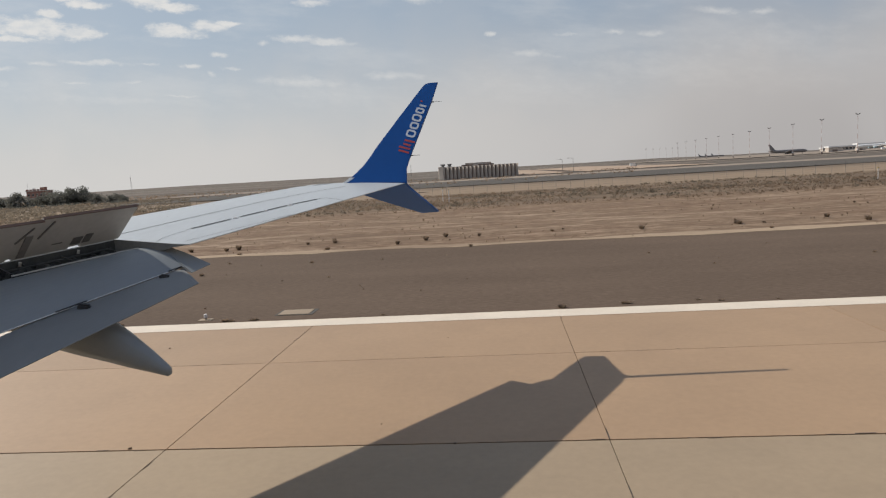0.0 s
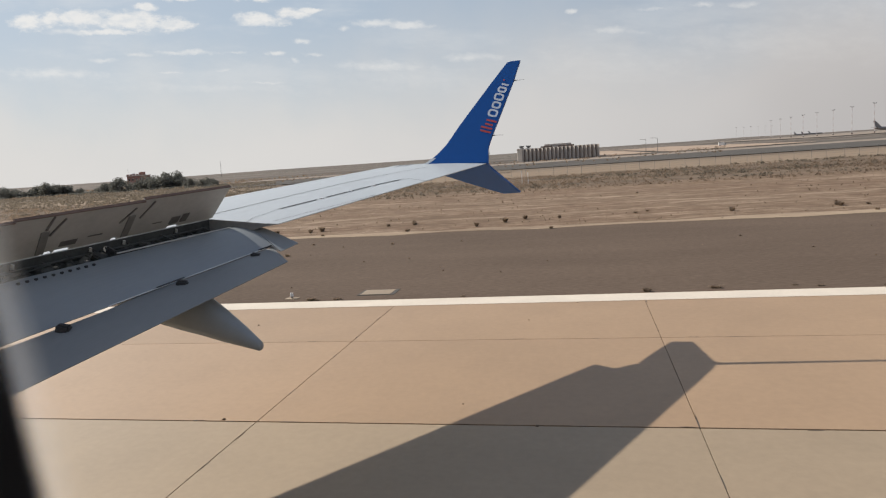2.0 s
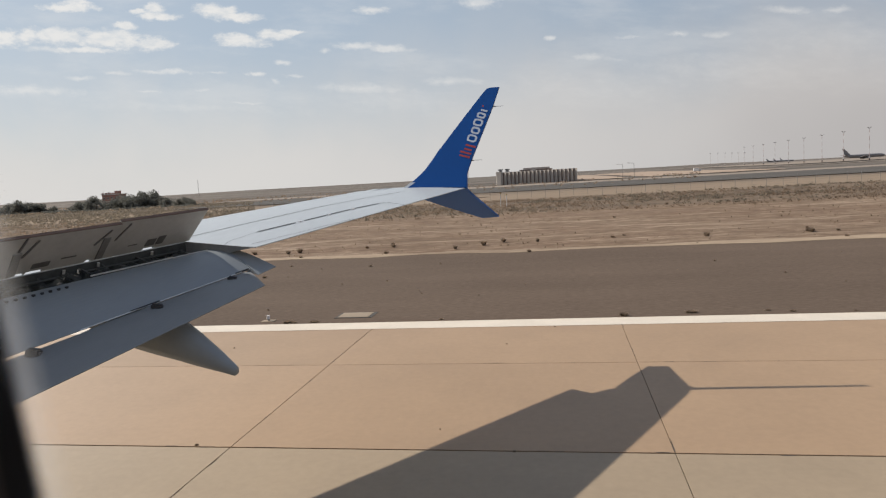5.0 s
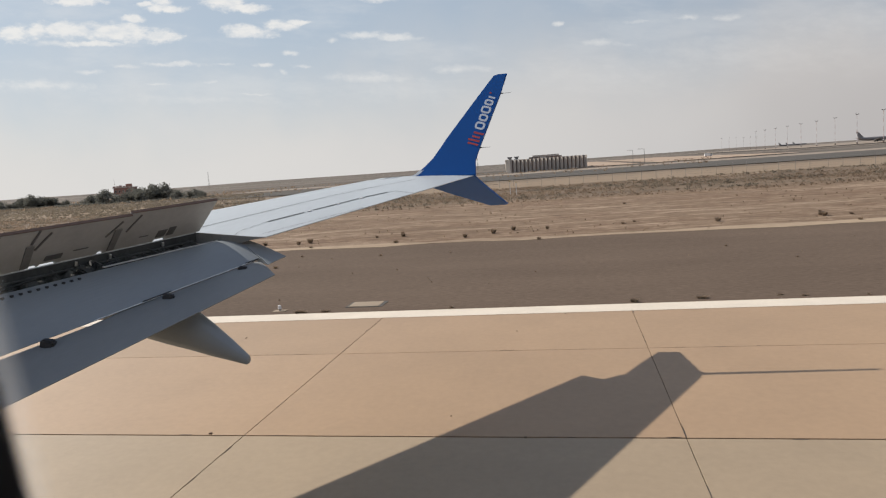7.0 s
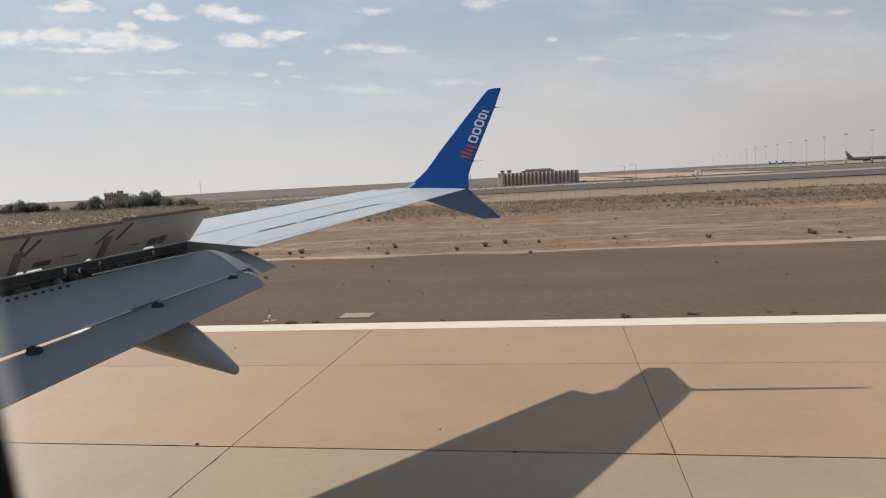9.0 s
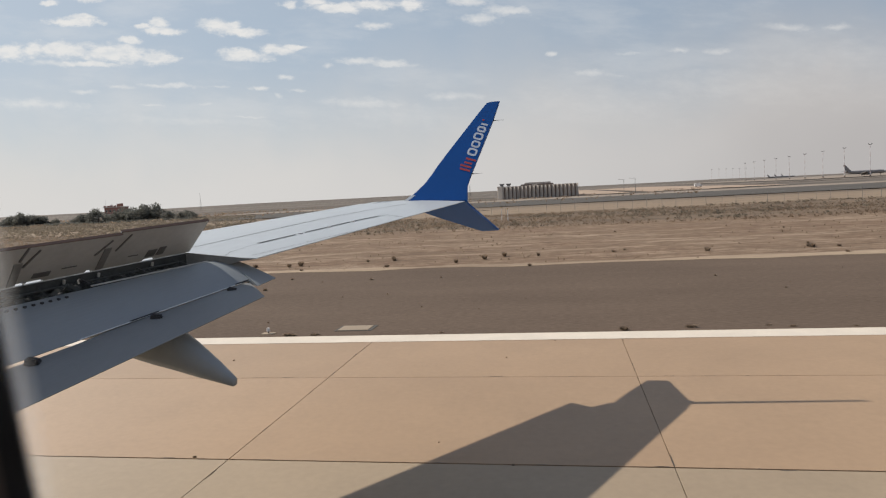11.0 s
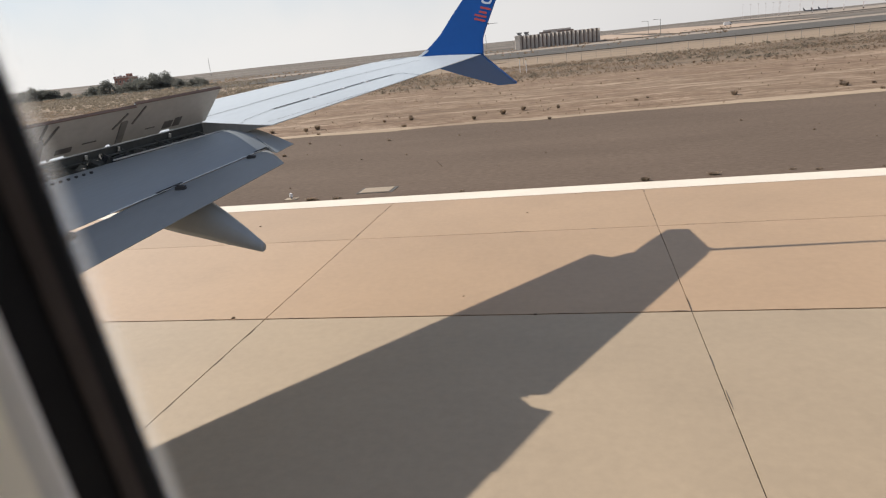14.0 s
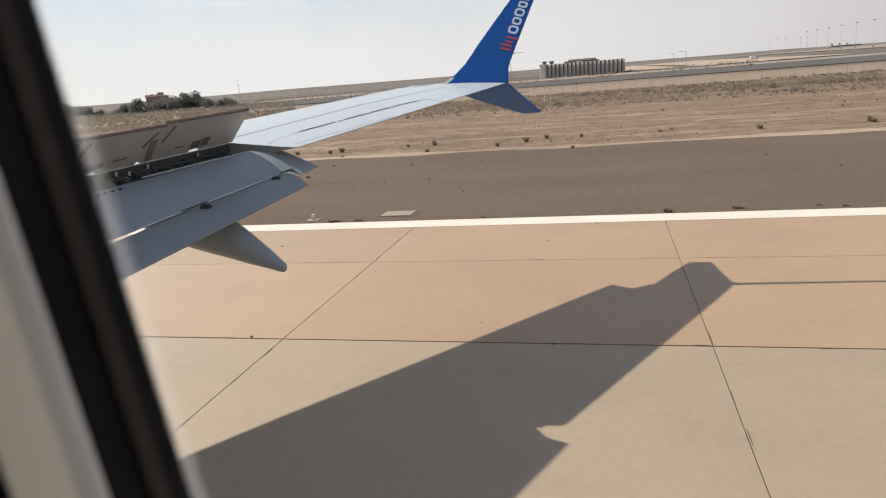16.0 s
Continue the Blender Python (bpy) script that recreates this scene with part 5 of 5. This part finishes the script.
for _ in range(20):
    put_shrub(rng.uniform(-45, 30), 20.15 + abs(rng.gauss(0, 0.15)), rng.uniform(0.2, 0.5), True)
for _ in range(40):
    put_shrub(rng.uniform(-55, 35), rng.uniform(37.5, 46), rng.uniform(0.4, 1.15))
for _ in range(14):
    put_shrub(rng.uniform(-30, 22), rng.uniform(22, 36), rng.uniform(0.2, 0.5))
for _ in range(16):
    y = rng.uniform(44, 84)
    put_shrub(rng.uniform(-1.05, 0.6) * y, y, rng.uniform(0.4, 1.0))
bm = bmesh.new()
for _ in range(26000):
    y = rng.choice((rng.uniform(75, 124), rng.uniform(80, 120)))
    x = rng.uniform(-1.2, 0.75) * y
    if noise.noise(Vector((x * 0.035, y * 0.10, 2.0))) < rng.uniform(-0.55, 0.3):
        continue
    s = rng.uniform(0.3, 0.85) ** 1.4
    tuft(bm, Vector((x, y, -0.05)), 0.55 * s, 0.40 * s, 12, rng)
for _ in range(1500):
    y = rng.uniform(39, 84)
    x = rng.uniform(-1.1, 0.65) * y
    s = rng.uniform(0.12, 0.42) * (1.6 if rng.random() < 0.08 else 1.0)
    if noise.noise(Vector((x * 0.08, y * 0.2, 5.0))) < rng.uniform(-0.5, 0.35):
        continue
    tuft(bm, Vector((x, y, -0.03)), 0.5 * s, 0.45 * s, 9, rng)
for _ in range(2600):
    y = rng.uniform(225, 420)
    x = rng.uniform(-1.1, 0.2) * y
    if noise.noise(Vector((x * 0.02, y * 0.03, 6.0))) < rng.uniform(-0.25, 0.25):
        continue
    s = rng.uniform(0.5, 1.3)
    tuft(bm, Vector((x, y, -0.05)), 1.1 * s, 0.9 * s, 12, rng)
tagged(part("dry_scrub", bm, M_SHRUB), "belt of low dry brown desert scrub", "scrub", kind="stuff")
# larger, greyer bushes in drifts among the scrub
bm = bmesh.new()
for _ in range(2600):
    y = rng.uniform(77, 122)
    x = rng.uniform(-1.2, 0.75) * y
    if noise.noise(Vector((x * 0.05, y * 0.09, 8.0))) < rng.uniform(-0.1, 0.45):
        continue
    q, lr = Vector((x, y, 0.0)), rng.uniform(0.25, 0.7)
    for _ in range(22):
        d = Vector((rng.gauss(0, 1), rng.gauss(0, 1), abs(rng.gauss(0, 0.6)))).normalized() * lr * rng.uniform(0.4, 1.0)
        a, b = [Vector((rng.uniform(-1, 1), rng.uniform(-1, 1), rng.uniform(-1, 1))) * 0.10 for _ in range(2)]
        bm.faces.new([bm.verts.new(v) for v in (q + d - a, q + d + b, q + d + a, q + d - b)])
for _ in range(7000):
    y = rng.uniform(118, 268)
    x = rng.uniform(-1.35, -0.48) * y
    if noise.noise(Vector((x * 0.02, y * 0.05, 3.0))) < rng.uniform(-0.6, 0.25):
        continue
    q, lr = Vector((x, y, 0.0)), rng.uniform(0.3, 0.85)
    for _ in range(12):
        d = Vector((rng.gauss(0, 1), rng.gauss(0, 1), abs(rng.gauss(0, 0.5)))).normalized() * lr * rng.uniform(0.3, 1.0)
        a, b = [Vector((rng.uniform(-1, 1), rng.uniform(-1, 1), rng.uniform(-1, 1))) * 0.17 for _ in range(2)]
        bm.faces.new([bm.verts.new(v) for v in (q + d - a, q + d + b, q + d + a, q + d - b)])
tagged(part("desert_bushes", bm, M_SAGE), "drifts of round greyish brown desert bushes", "bushes", kind="stuff")


def edge_light(x, y):
    th = tagged(empty("runway_edge_light", (x, y, 0)), "small white runway edge light on a concrete pad", "light")
    part("pad", boxm((-0.22, -0.15, -0.05), (0.22, 0.15, 0.012), 0.006), M_CONC_GREY, th)
    part("stem", rodm((0, 0, 0), (0, 0, 0.09), 0.03, 0.03), M_STEEL, th)
    part("lamp_cap", rodm((0, 0, 0.08), (0, 0, 0.19), 0.06, 0.05, 12), M_MASTWHITE, th)


edge_light(-9.7, 20.5)
edge_light(-52.0, 20.6)
cover = tagged(part("pit_cover", boxm((-7.4, 20.75, -0.05), (-6.35, 21.5, 0.02), 0.008), M_CONC_GREY), "pale concrete inspection cover with a dark rim in the asphalt", "cover")
part("rim", boxm((-7.49, 20.68, -0.05), (-6.22, 21.57, 0.008), 0.004), M_PATCH, cover, "dark asphalt rim")

# ---- runway slabs: each one apart ----
x_first = JX - 8 * JL
for j in range(len(LANES) - 1):
    if LANES[j] < -5:
        continue
    y0, y1 = LANES[j], LANES[j + 1]
    me = mesh_of("slab", boxm((0.005, (0.018 if j == 11 else 0.007), -0.2), (JL - 0.005, y1 - y0 - (0.018 if y1 == 10.15 else 0.006), 0.012), 0.004), M_CONC if y0 > 10 else M_CONC_GREY)
    for k in range(14):
        o = new("slab", me)
        o.parent = runway
        o.location = (x_first + k * JL, y0, 0.0)
for x0, x1 in ((-2500, x_first), (x_first + 14 * JL, 2500)):
    for ya, yb, mt in ((LANES[8], 10.13, M_CONC_GREY), (10.17, 19.91, M_CONC)):
        part("slab_field", boxm((x0, ya, -0.2), (x1, yb, 0.012)), mt, runway)
part("slab_field", boxm((-2500, LANES[0], -0.2), (2500, LANES[8] - 0.02, 0.012)), M_CONC_GREY, runway)
# repairs
def repair(x0, x1, y0, y1, material, label, skew=0.0, seed=1, top=0.0155):
    """A ragged slab of filling let into the pavement."""
    rg = random.Random(seed)
    pts = []
    for (xa, ya), (xb, yb) in zip(((x0, y0), (x1, y0), (x1 + skew, y1), (x0 + skew, y1)), ((x1, y0), (x1 + skew, y1), (x0 + skew, y1), (x0, y0))):
        for k in range(6):
            f = k / 6
            w = 0.0 if k == 0 else 0.05
            pts.append((xa + (xb - xa) * f + rg.uniform(-w, w), ya + (yb - ya) * f + rg.uniform(-w, w)))
    part("repair_patch", loft([[(x, y, z) for x, y in pts] for z in (0.0, top)]), material, runway, label)


DARK_FILL, PALE_FILL = "dark ragged asphalt repair", "pale concrete repair"
repair(-17.7, -16.5, 15.4, 17.6, M_PATCH, DARK_FILL, 0, 3)
repair(-17.0, -16.75, 10.4, 19.0, M_PATCH, "narrow dark asphalt strip along a joint", 0, 4, 0.0145)
repair(-16.0, -15.2, 12.0, 12.6, M_PATCH, DARK_FILL, 0, 5)
repair(-38.8, -37.0, 15.5, 15.7, M_PATCH, DARK_FILL, 0, 6)
repair(-66.6, -64.6, 10.3, 18.9, M_PALE, PALE_FILL, 0, 7)
repair(-66.5, -65.0, 15.3, 16.6, M_PATCH, DARK_FILL, 0, 8, 0.018)
repair(-98.6, -98.2, 10.5, 18.9, M_PATCH, DARK_FILL, 0, 9)
repair(-224.8, -223.4, 10.4, 12.0, M_PATCH, DARK_FILL, 0, 10)
repair(148.5, 149.6, 14.7, 15.3, M_PATCH, DARK_FILL, 0, 11)
repair(149.6, 150.9, 10.4, 10.8, M_PATCH, DARK_FILL, 0, 12)
repair(202.9, 204.7, 10.1, 18.9, M_PATCH, DARK_FILL, 0, 13)
repair(204.75, 207.1, 15.3, 18.9, M_PATCH, DARK_FILL, 0, 14)
repair(247.0, 249.2, 10.3, 11.8, M_PATCH, DARK_FILL, 0, 15)
bm = bmesh.new()
rng = random.Random(77)
for _ in range(170):
    if rng.random() < 0.6:
        x, y = rng.uniform(-22, 16), rng.choice((10.15, 10.15, 15.13, 5.17)) + rng.gauss(0, 0.014)
        a, b = rng.uniform(0.04, 0.28), rng.uniform(0.005, 0.014)
    else:
        x, y = JX + JL * rng.randrange(-3, 3) + rng.gauss(0, 0.012), rng.uniform(4, 19)
        a, b = rng.uniform(0.005, 0.011), rng.uniform(0.05, 0.3)
    n = 7
    vs = []
    for k in range(n):
        w = k * math.tau / n
        r = rng.uniform(0.6, 1.0)
        vs.append(bm.verts.new((x + a * r * math.cos(w), y + b * r * math.sin(w), 0.0165)))
    bm.faces.new(vs)
part("joint_wear", bm, M_JOINT, runway, "broken dark edges along the slab joints")
bm = bmesh.new()
for _ in range(40):
    x, y, r = rng.uniform(-20, 14), rng.uniform(4, 19), rng.uniform(0.008, 0.024)
    if rng.random() < 0.4:
        y = rng.uniform(20.2, 36)
        r *= 0.9
    box(bm, (x - r * 1.4, y - r, 0.0), (x + r, y + r * 1.1, 0.012 + r))
tagged(part("grit", bm, M_SHRUB), "scattered dark stones and grit on the pavement", "grit", kind="stuff")
